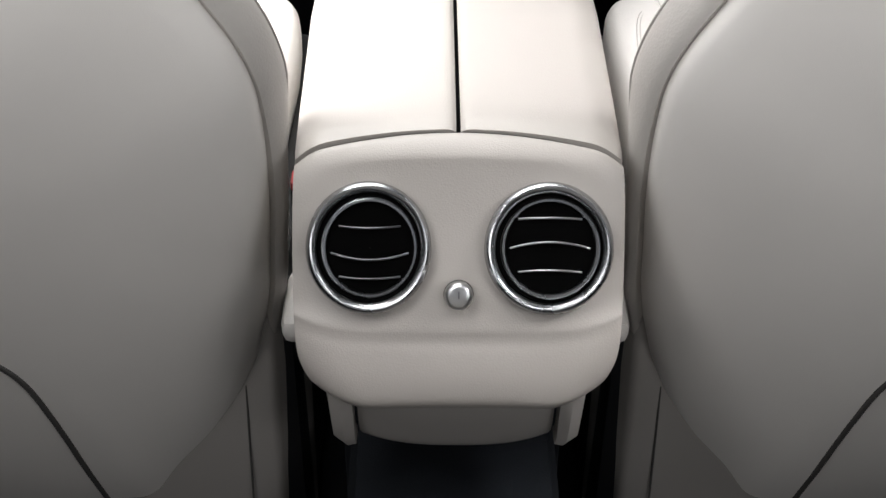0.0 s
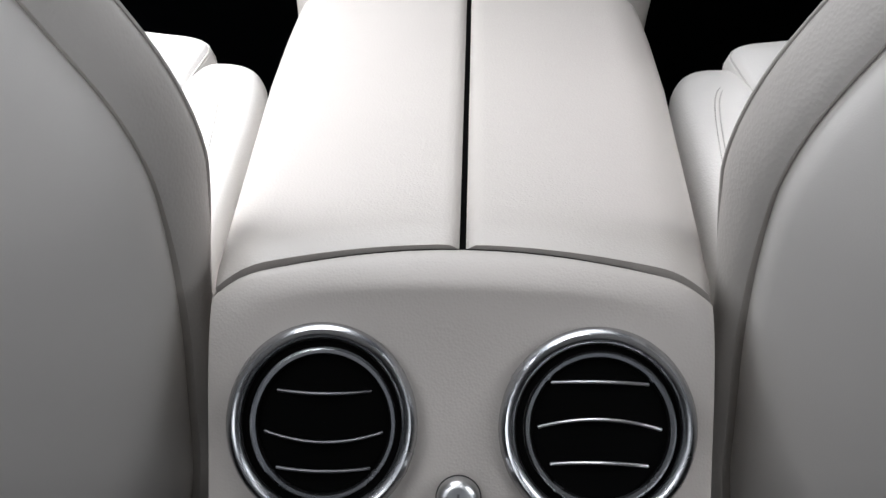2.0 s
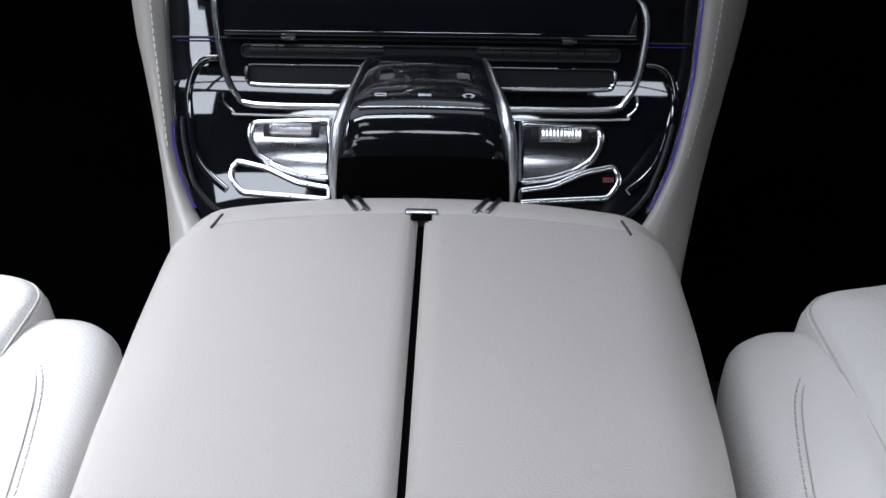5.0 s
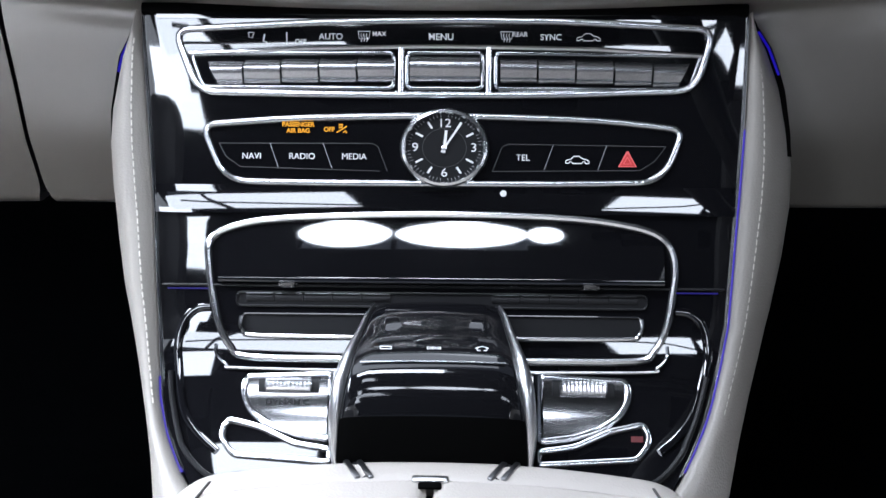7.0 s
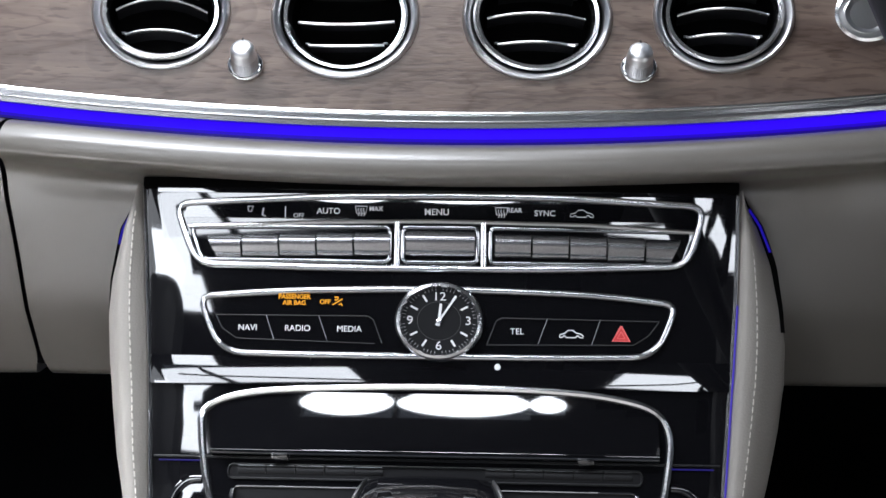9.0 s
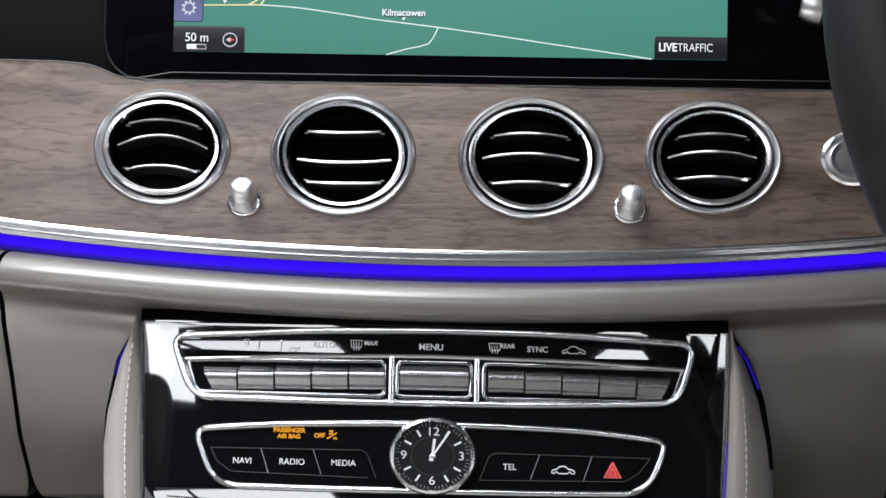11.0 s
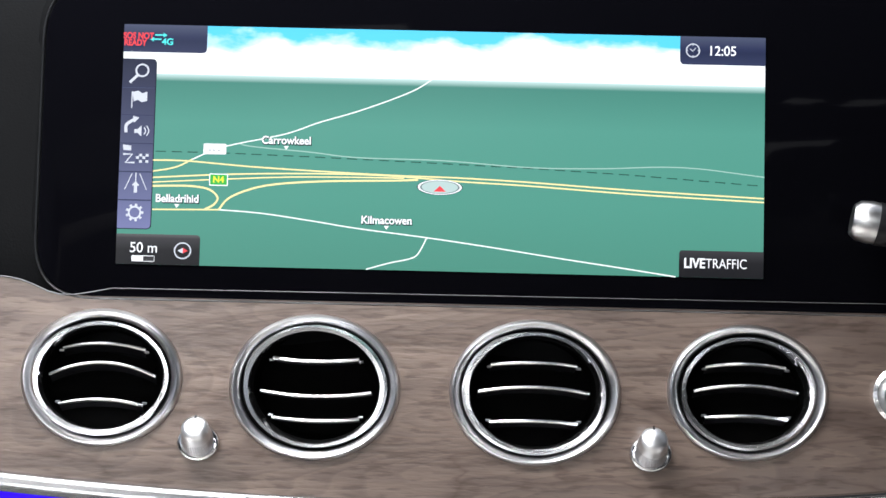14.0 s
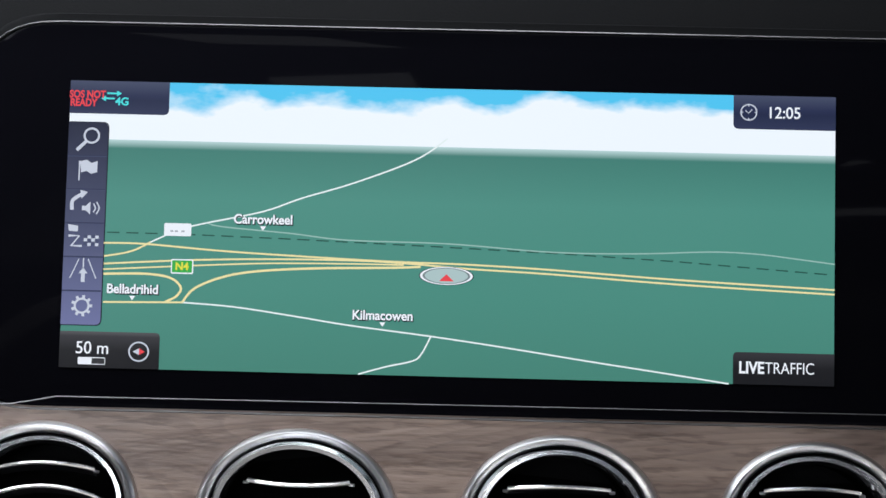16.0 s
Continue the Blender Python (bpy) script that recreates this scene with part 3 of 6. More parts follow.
# ---- vent knobs ----
for x in (-0.0985, 0.1035):
    k = thing("vent_knob", "small satin aluminium push knob with knurled collar", "knob", "vent knobs", at=WP @ Matrix.Translation((x, wood_z(0.6745), 0.001)))
    part("foot", lathe([(0.0094, -0.004), (0.0096, 0.0006), (0.0092, 0.0020), (0.0084, 0.0026), (0.0074, 0.0028), (0.0068, 0.0020)], Matrix.Diagonal((1, 0.86, 1, 1)), seg=48), CHROME, k, "polished foot ring")
    tilt = pose(0, 0.0006, 0, -30, 0, 0)
    rows = []
    for h, r, amp in ((-0.0010, 0.0074, 1), (0.0026, 0.0071, 1), (0.0060, 0.0067, 1), (0.0066, 0.0065, 0)):
        rows.append([tilt @ Vector(((r + amp * 0.00012 * (i % 2)) * math.cos(math.pi * i / 40), (r + amp * 0.00012 * (i % 2)) * math.sin(math.pi * i / 40), h)) for i in range(80)])
    part("collar", sheet(rows, close_u=True), RING, k, "finely knurled collar", sharp=15)
    part("cap", lathe([(0.0066, 0.0064), (0.0065, 0.0070), (0.0063, 0.0106), (0.0060, 0.0122), (0.0052, 0.0133), (0.0038, 0.0140), (0.0001, 0.0143)], tilt, seg=40), KNOB, k, "smooth rounded cap")
    part("notch", slab(rect(0.0008, 0.0022, 0.0003, 0.0, 0.0048), 0.0006, tilt @ Matrix.Translation((0, 0, 0.0133))), SATIN_BLACK, k, "short black mark")

# ---- start button ----
sb = thing("start_button", "round metal start button with bright ring", "button", at=WP @ Matrix.Translation((0.2190, wood_z(0.7010), 0)) @ Matrix.Diagonal((1, 0.86, 1, 1)))
part("ring", lathe([(0.0168, 0.0), (0.0168, 0.0020), (0.0152, 0.0030), (0.0136, 0.0016), (0.0130, 0.0004)], seg=48), BRIGHT, sb)
part("face", lathe([(0.0132, 0.0008), (0.0116, 0.0020), (0.0096, 0.0014), (0.0088, 0.0004), (0.0001, 0.0006)], seg=48), BRUSHED, sb, "brushed face")

# ---- display ----
display = thing("display", "wide black glass display showing a lit navigation map", "screen")


def sz(z):
    return (z - 0.80) / math.cos(radians(20))


glass_out = rounded_path([(-0.1755, sz(0.7345), 0), (0.62, sz(0.7355), 0), (0.62, sz(0.8722), 0), (-0.1755, sz(0.8722), 0)], [0.026, 0.002, 0.002, 0.030], 10)
part("glass", slab(glass_out, 0.006, SP @ Matrix.Translation((0, 0, -0.0062)), 0.0008), DISPLAY_GLASS, display, "black glass front")
rim = [SP @ (p + Vector((0, 0, -0.0016))) for p in rounded_path([(-0.1765, sz(0.7335), 0), (0.625, sz(0.7345), 0), (0.625, sz(0.8732), 0), (-0.1765, sz(0.8732), 0)], [0.027, 0.002, 0.002, 0.031], 10)]
part("edge_trim", bead(rim, 0.0012, 0.0026, SP.to_3x3() @ Vector((0, 0, 1)), closed=True), EDGE_METAL, display, "thin dim silver edge")
part("back_housing", slab(rounded_path([(-0.182, sz(0.732), 0), (0.63, sz(0.732), 0), (0.63, sz(0.878), 0), (-0.182, sz(0.878), 0)], [0.032, 0.002, 0.002, 0.034], 8), 0.020, SP @ Matrix.Translation((0, 0, -0.0255)), 0.004), DASH_BLACK, display, "black rear housing")


def lit(name, colour, strength=1.0):
    return glowing(name, colour, strength)


# the lit picture: local coordinates from the middle of the lit area, 0.2925 by 0.1097 m
MW, MH = 0.2925, 0.1097
MP = SP @ Matrix.Translation((0.007, 0, 0))


def mx(u):
    return (u - 0.5) * MW


def my(v):
    return (0.5 - v) * MH


def flat(name, outline, mat, h, label=""):
    bm = bmesh.new()
    bm.faces.new([bm.verts.new(MP @ Vector((mx(u), my(v), h))) for u, v in outline])
    return part(name, bm, mat, display, label)


def plate(name, u0, v0, u1, v1, mat, h, r=0.0, label=""):
    pts = rounded_path([(mx(u0), my(v1), 0), (mx(u1), my(v1), 0), (mx(u1), my(v0), 0), (mx(u0), my(v0), 0)], r or 0.0001, 5)
    bm = bmesh.new()
    bm.faces.new([bm.verts.new(MP @ (p + Vector((0, 0, h)))) for p in pts])
    return part(name, bm, mat, display, label)


def picture(name, build):
    m = bpy.data.materials.new(name)
    m.use_nodes = True
    n, l = m.node_tree.nodes, m.node_tree.links
    b = n["Principled BSDF"]
    b.inputs["Base Color"].default_value, b.inputs["Roughness"].default_value = (0.01, 0.01, 0.01, 1), 0.25
    b.inputs["Specular IOR Level"].default_value = 0.05
    b.inputs["Emission Strength"].default_value = 1.0
    l.new(build(n, l), b.inputs["Emission Color"])
    return m


def sky_picture(n, l):
    g = n.new("ShaderNodeTexCoord")
    sep = n.new("ShaderNodeSeparateXYZ")
    l.new(g.outputs["Object"], sep.inputs["Vector"])
    up = n.new("ShaderNodeMapRange")
    up.inputs["From Min"].default_value, up.inputs["From Max"].default_value = 0.838, 0.8515
    l.new(sep.outputs["Z"], up.inputs["Value"])
    puffs = n.new("ShaderNodeTexNoise")
    puffs.inputs["Scale"].default_value, puffs.inputs["Detail"].default_value = 30.0, 5.0
    mp = n.new("ShaderNodeMapping")
    mp.inputs["Scale"].default_value = (1.0, 0.0, 2.2)
    l.new(g.outputs["Object"], mp.inputs["Vector"])
    l.new(mp.outputs["Vector"], puffs.inputs["Vector"])
    add = n.new("ShaderNodeMath")
    add.operation = "MULTIPLY_ADD"
    add.inputs[1].default_value = -2.3
    l.new(puffs.outputs["Fac"], add.inputs[0])
    more = n.new("ShaderNodeMath")
    more.operation = "MULTIPLY_ADD"
    more.inputs[1].default_value, more.inputs[2].default_value = 1.0, 0.90
    l.new(up.outputs["Result"], more.inputs[0])
    l.new(more.outputs["Value"], add.inputs[2])
    r = n.new("ShaderNodeValToRGB")
    r.color_ramp.elements[0].position, r.color_ramp.elements[0].color = 0.16, (0.95, 0.98, 0.98, 1)
    r.color_ramp.elements[1].position, r.color_ramp.elements[1].color = 0.55, (0.10, 0.58, 0.86, 1)
    l.new(add.outputs["Value"], r.inputs["Fac"])
    return r.outputs["Color"]


def land_picture(n, l):
    g = n.new("ShaderNodeTexCoord")
    sep = n.new("ShaderNodeSeparateXYZ")
    l.new(g.outputs["Object"], sep.inputs["Vector"])
    up = n.new("ShaderNodeMapRange")
    up.inputs["From Min"].default_value, up.inputs["From Max"].default_value = 0.748, 0.8306
    l.new(sep.outputs["Z"], up.inputs["Value"])
    r = n.new("ShaderNodeValToRGB")
    r.color_ramp.elements[0].position, r.color_ramp.elements[0].color = 0.0, (0.066, 0.235, 0.172, 1)
    r.color_ramp.elements[1].position, r.color_ramp.elements[1].color = 0.962, (0.058, 0.215, 0.166, 1)
    for p, c in ((0.35, (0.074, 0.268, 0.200, 1)), (0.75, (0.080, 0.278, 0.212, 1)), (1.0, (0.55, 0.72, 0.68, 1))):
        r.color_ramp.elements.new(p).color = c
    l.new(up.outputs["Result"], r.inputs["Fac"])
    return r.outputs["Color"]


def fade(low, high, stops):
    """A vertical run of colours between two heights."""
    def build(n, l):
        g = n.new("ShaderNodeTexCoord")
        sep = n.new("ShaderNodeSeparateXYZ")
        l.new(g.outputs["Object"], sep.inputs["Vector"])
        up = n.new("ShaderNodeMapRange")
        up.inputs["From Min"].default_value, up.inputs["From Max"].default_value = low, high
        l.new(sep.outputs["Z"], up.inputs["Value"])
        r = n.new("ShaderNodeValToRGB")
        r.color_ramp.elements[0].position, r.color_ramp.elements[0].color = 0.0, (*stops[0][1], 1)
        r.color_ramp.elements[1].position, r.color_ramp.elements[1].color = 1.0, (*stops[-1][1], 1)
        for p, c in stops[1:-1]:
            r.color_ramp.elements.new(p).color = (*c, 1)
        l.new(up.outputs["Result"], r.inputs["Fac"])
        return r.outputs["Color"]
    return build


COLUMN = picture("map_column", fade(0.763, 0.836, ((0.0, (0.165, 0.175, 0.34)), (0.20, (0.120, 0.130, 0.25)), (0.5, (0.062, 0.070, 0.135)), (1.0, (0.014, 0.018, 0.045)))))
UPPER_BOX = picture("map_upper_box", fade(0.8395, 0.8515, ((0.0, (0.028, 0.036, 0.085)), (0.45, (0.014, 0.020, 0.060)), (0.6, (0.020, 0.027, 0.075)), (1.0, (0.060, 0.072, 0.125)))))
LOWER_BOX = picture("map_lower_box", fade(0.7485, 0.7612, ((0.0, (0.004, 0.004, 0.006)), (0.5, (0.008, 0.008, 0.010)), (0.9, (0.035, 0.034, 0.038)), (1.0, (0.085, 0.082, 0.085)))))
LAND, SKY = picture("map_land", land_picture), picture("map_sky", sky_picture)
ROAD_Y, ROAD_W = lit("map_yellow", (0.90, 0.76, 0.36)), lit("map_white", (0.84, 0.90, 0.85))
ROAD_L, RAIL = lit("map_pale", (0.33, 0.52, 0.44)), lit("map_rail", (0.018, 0.085, 0.062))
WHITE, NAVY, SLATE = lit("lit_white", (0.92, 0.92, 0.93)), lit("lit_navy", (0.022, 0.030, 0.075)), lit("lit_slate", (0.055, 0.065, 0.13))
DARKBOX, REDLIT, CYAN = lit("lit_dark", (0.012, 0.015, 0.022)), lit("lit_red", (0.85, 0.06, 0.07)), lit("lit_cyan", (0.10, 0.75, 0.72))
GREENLIT, YELLOWLIT = lit("lit_green", (0.05, 0.42, 0.06)), lit("lit_yellow", (0.80, 0.75, 0.05))
HZ = 0.205
plate("map_sky", 0, 0, 1, HZ, SKY, 0.0003, label="lit sky with white clouds")
plate("map_land", 0, HZ, 1, 1, LAND, 0.0003, label="lit green map ground")


def road(name, pts, w, mat, h=0.0006, curve=True):
    p = [(mx(u), my(v), 0) for u, v in pts]
    p = smooth_line(p, 6) if curve else p
    return part(name, ribbon(p, w, MP, h), mat, display)


road("road", [(0.4959, 0.176), (0.4546, 0.2533), (0.3745, 0.3393), (0.3090, 0.3949), (0.2581, 0.4454), (0.1852, 0.4895), (0.1503, 0.5154), (0.1127, 0.5610)], 0.00062, ROAD_W)
road("road", [(0.1127, 0.5610), (0.0947, 0.5870), (0.078, 0.6010), (0.053, 0.6130)], 0.0007, ROAD_Y)
road("road", [(0.1852, 0.4895), (0.2073, 0.5017), (0.2954, 0.5191), (0.3690, 0.5376), (0.5013, 0.5423), (0.6341, 0.5627), (0.7448, 0.5610), (0.8408, 0.5486), (0.90, 0.5524), (0.9520, 0.5666), (1.0, 0.5811)], 0.0005, ROAD_L)
for k in range(38):
    u0 = 0.056 + k * 0.0248
    vv = [lerp([(0.054, 0.5298), (0.1563, 0.5306), (0.2956, 0.5387), (0.472, 0.5521), (0.6489, 0.5675), (0.7967, 0.585), (1.0, 0.6184)], u) for u in (u0, u0 + 0.016)]
    road("railway", [(u0, vv[0]), (u0 + 0.016, vv[1])], 0.0005, RAIL, curve=False)
road("road", [(0.0521, 0.5671), (0.1055, 0.5674), (0.2081, 0.5858), (0.3255, 0.5993), (0.4284, 0.6085), (0.5240, 0.6125), (0.6346, 0.6240), (0.7972, 0.6478), (1.0, 0.6696)], 0.0007, ROAD_Y)
road("road", [(0.0528, 0.6393), (0.1645, 0.6200), (0.2669, 0.6102), (0.3696, 0.6075), (0.4431, 0.6130), (0.5242, 0.6270), (0.6348, 0.6391), (0.7974, 0.6635), (1.0, 0.6853)], 0.0007, ROAD_Y)
road("road", [(0.0530, 0.6588), (0.1647, 0.6396), (0.2671, 0.6248), (0.3697, 0.6198), (0.4432, 0.6190)], 0.0006, ROAD_Y)
road("road", [(0.0531, 0.6745), (0.1064, 0.6709), (0.1395, 0.6823), (0.1544, 0.7145), (0.1496, 0.7450), (0.1351, 0.7666)], 0.0009, ROAD_Y)
road("road", [(0.1571, 0.7671), (0.1727, 0.7172), (0.2089, 0.6757), (0.2527, 0.6532), (0.3259, 0.6384), (0.4286, 0.6295), (0.465, 0.624)], 0.0009, ROAD_Y)
road("road", [(0.0540, 0.7720), (0.1571, 0.7671)], 0.0007, ROAD_Y, curve=False)
road("road", [(0.1571, 0.7671), (0.2245, 0.7783), (0.3054, 0.8061), (0.3716, 0.8311), (0.4806, 0.8631), (0.5780, 0.8959), (0.6815, 0.9342), (0.7852, 0.9707), (0.865, 1.0)], 0.00062, ROAD_W)
road("road", [(0.4806, 0.8631), (0.4680, 0.9285), (0.4557, 0.9509), (0.4243, 0.9705), (0.3878, 0.9990)], 0.00062, ROAD_W)


def writing(body, u, v, size, mat=WHITE, align="CENTER", bold=0.00012, squeeze=1.0, h=0.0012, nm="lettering"):
    return lettering(nm, body, size, MP @ Matrix.Translation((mx(u), my(v), h)), mat, display, align, bold, squeeze)


for body, u, v in (("Carrowkeel", 0.2591, 0.4747), ("Belladrihid", 0.0923, 0.7265), ("Kilmacowen", 0.4176, 0.7967)):
    back = writing(body, u + 0.0005, v + 0.002, 0.0050, DARKBOX, squeeze=0.93, bold=0.00035, h=0.0008, nm="lettering_shadow")
    writing(body, u, v, 0.0050, squeeze=0.93)
    flat("pointer", [(u - 0.004, v + 0.022), (u + 0.004, v + 0.022), (u, v + 0.038)], WHITE, 0.0012)
plate("road_sign", 0.1304, 0.4933, 0.1659, 0.5378, WHITE, 0.0010, 0.0006, "white road number sign")
for u in (0.1385, 0.1445, 0.1530):
    plate("sign_print", u, 0.518, u + 0.0042, 0.524, lit("lit_pale_grey", (0.45, 0.46, 0.48)), 0.0012)
plate("road_sign", 0.1410, 0.6177, 0.1701, 0.6685, WHITE, 0.0009, 0.0006, "green road number sign")
plate("sign_face", 0.1425, 0.6220, 0.1686, 0.6640, GREENLIT, 0.0011, 0.0004)
writing("N4", 0.1555, 0.6435, 0.0040, YELLOWLIT, h=0.0013)
for r0, mat, h in ((0.0104, DARKBOX, 0.0009), (0.0100, WHITE, 0.0011), (0.0090, lit("lit_grey", (0.20, 0.24, 0.24)), 0.0012), (0.0082, lit("lit_mist", (0.45, 0.57, 0.54)), 0.0013)):
    bm = bmesh.new()
    bm.faces.new([bm.verts.new(MP @ Vector((mx(0.4988) + r0 * math.cos(k * math.pi / 20), my(0.6535) + r0 * 0.34 * math.sin(k * math.pi / 20), h))) for k in range(40)])
    part("position_mark", bm, mat, display)
flat("position_arrow", [(0.4895, 0.672), (0.5085, 0.672), (0.4988, 0.648)], REDLIT, 0.0015)

# tool column at the edge of the picture
ICON = lit("lit_silver", (0.62, 0.64, 0.70))
plate("tool_column_edge", 0.0, 0.1445, 0.0532, 0.8556, lit("lit_dark_edge", (0.006, 0.010, 0.022)), 0.0006, (0.0003, 0.0024, 0.0024, 0.0003))
plate("tool_column", 0.0, 0.1469, 0.0518, 0.8522, COLUMN, 0.0007, (0.0003, 0.0022, 0.0022, 0.0003), "slate blue tool column")
for k in range(1, 6):
    plate("tool_divider", 0.0, 0.1469 + k * 0.1176 - 0.0022, 0.0515, 0.1469 + k * 0.1176 + 0.0012, NAVY, 0.0009)
    plate("tool_divider", 0.0, 0.1469 + k * 0.1176 + 0.0012, 0.0515, 0.1469 + k * 0.1176 + 0.0034, SLATE, 0.0009)
road("icon_lens", [(0.031 + 0.0095 * math.cos(a * math.pi / 8), 0.194 + 0.025 * math.sin(a * math.pi / 8)) for a in range(17)], 0.0008, ICON, 0.0011)
road("icon_handle", [(0.024, 0.214), (0.012, 0.246)], 0.0013, ICON, 0.0011, False)
flat("icon_flag", [(0.017, 0.285), (0.026, 0.279), (0.032, 0.290), (0.040, 0.283), (0.040, 0.322), (0.032, 0.328), (0.026, 0.318), (0.019, 0.324)], ICON, 0.0011)
road("icon_pole", [(0.0165, 0.283), (0.0165, 0.352)], 0.0005, ICON, 0.0011, False)
road("icon_arrow", [(0.009, 0.455), (0.009, 0.425), (0.016, 0.408), (0.022, 0.400)], 0.0014, ICON, 0.0011)
flat("icon_arrow_head", [(0.019, 0.385), (0.029, 0.392), (0.021, 0.415)], ICON, 0.0011)
flat("icon_speaker", [(0.022, 0.440), (0.027, 0.440), (0.033, 0.425), (0.033, 0.470), (0.027, 0.456), (0.022, 0.456)], ICON, 0.0011)
road("icon_wave", [(0.037, 0.432), (0.0395, 0.447), (0.037, 0.462)], 0.0005, ICON, 0.0011)
road("icon_wave", [(0.041, 0.426), (0.0445, 0.447), (0.041, 0.468)], 0.0005, ICON, 0.0011)
road("icon_route", [(0.006, 0.545), (0.020, 0.545), (0.010, 0.580), (0.024, 0.580)], 0.0009, ICON, 0.0011, False)
flat("icon_route_flag", [(0.005, 0.505), (0.018, 0.510), (0.018, 0.530), (0.006, 0.528)], ICON, 0.0011)
for a in range(4):
    for b in range(3):
        plate("icon_check", 0.026 + a * 0.005, 0.540 + b * 0.013 + 0.003 * (a % 2), 0.0305 + a * 0.005, 0.551 + b * 0.013 + 0.003 * (a % 2), ICON if (a + b) % 2 else SLATE, 0.0011)
road("icon_lane", [(0.021, 0.625), (0.010, 0.692)], 0.0004, ICON, 0.0011, False)
road("icon_lane", [(0.033, 0.625), (0.044, 0.692)], 0.0004, ICON, 0.0011, False)
road("icon_lane", [(0.027, 0.622), (0.027, 0.655)], 0.0005, ICON, 0.0011, False)
flat("icon_lane_arrow", [(0.027, 0.655), (0.033, 0.675), (0.0295, 0.675), (0.0295, 0.705), (0.0245, 0.705), (0.0245, 0.675), (0.021, 0.675)], ICON, 0.0011)
for a in range(9):
    c, s = math.cos(a * math.pi / 4.5), math.sin(a * math.pi / 4.5)
    road("icon_gear_tooth", [(0.027 + 0.0095 * c, 0.787 + 0.0255 * s), (0.027 + 0.0138 * c, 0.787 + 0.0370 * s)], 0.0011, ICON, 0.0011, False)
road("icon_gear", [(0.027 + 0.009 * math.cos(a * math.pi / 8), 0.787 + 0.024 * math.sin(a * math.pi / 8)) for a in range(17)], 0.0008, ICON, 0.0011)
# corner boxes
plate("status_box", 0.0, 0.0, 0.1305, 0.1158, UPPER_BOX, 0.0007, (0.0003, 0.0022, 0.0003, 0.0003), "dark status box")
writing("SOS NOT", 0.0235, 0.0500, 0.0040, REDLIT, squeeze=0.82)
writing("READY", 0.0185, 0.0790, 0.0040, REDLIT, squeeze=0.82)
writing("4G", 0.0690, 0.0730, 0.0042, CYAN)
road("icon_link", [(0.0490, 0.0440), (0.0640, 0.0440)], 0.0007, CYAN, 0.0011, False)
road("icon_link", [(0.0450, 0.0620), (0.0590, 0.0620)], 0.0007, CYAN, 0.0011, False)
flat("icon_link_head", [(0.0620, 0.034), (0.0685, 0.0440), (0.0620, 0.054)], CYAN, 0.0011)
flat("icon_link_head", [(0.0475, 0.052), (0.0410, 0.0620), (0.0475, 0.072)], CYAN, 0.0011)
plate("clock_box", 0.8673, 0.0, 1.0, 0.1182, UPPER_BOX, 0.0007, (0.0022, 0.0003, 0.0003, 0.0003), "dark clock box")
writing("12:05", 0.9325, 0.0620, 0.0062, bold=0.00006, squeeze=0.95)
road("icon_clock", [(0.8870 + 0.0102 * math.cos(a * math.pi / 10), 0.0600 + 0.0272 * math.sin(a * math.pi / 10)) for a in range(21)], 0.0005, ICON, 0.0011)
road("icon_clock_hand", [(0.8825, 0.053), (0.8865, 0.063), (0.8915, 0.050)], 0.0004, ICON, 0.0011, False)
for a in range(4):
    c, d = math.cos(a * math.pi / 2), math.sin(a * math.pi / 2)
    road("icon_clock_tick", [(0.8870 + 0.0074 * c, 0.0600 + 0.0196 * d), (0.8870 + 0.0098 * c, 0.0600 + 0.0262 * d)], 0.0004, ICON, 0.0011, False)
plate("scale_box", 0.0, 0.875, 0.130, 1.0, LOWER_BOX, 0.0007, (0.0003, 0.0003, 0.0018, 0.0003), "black scale box")
writing("50 m", 0.0431, 0.9328, 0.0066, bold=0.00004, squeeze=0.95)
plate("scale_bar", 0.0247, 0.9635, 0.0602, 0.9885, WHITE, 0.0009, 0.0004)
plate("scale_bar", 0.0253, 0.9665, 0.0596, 0.9860, lit("lit_mid", (0.030, 0.030, 0.032)), 0.0010)
plate("scale_bar", 0.0253, 0.966, 0.0430, 0.986, WHITE, 0.0012)
road("icon_compass", [(0.1035 + 0.0125 * math.cos(a * math.pi / 12), 0.9406 + 0.0320 * math.sin(a * math.pi / 12)) for a in range(25)], 0.0006, ICON, 0.0011)
flat("icon_needle", [(0.0955, 0.9406), (0.104, 0.929), (0.104, 0.952)], ICON, 0.0011)
flat("icon_needle", [(0.1115, 0.9406), (0.104, 0.929), (0.104, 0.952)], REDLIT, 0.0011)
plate("traffic_box", 0.870, 0.890, 1.0, 1.0, LOWER_BOX, 0.0007, (0.0003, 0.0003, 0.0003, 0.0018), "black traffic box")
writing("LIVE", 0.8935, 0.9445, 0.0062, bold=0.00018, squeeze=0.84)
writing("TRAFFIC", 0.9425, 0.9445, 0.0062, bold=-0.00002, squeeze=0.80)

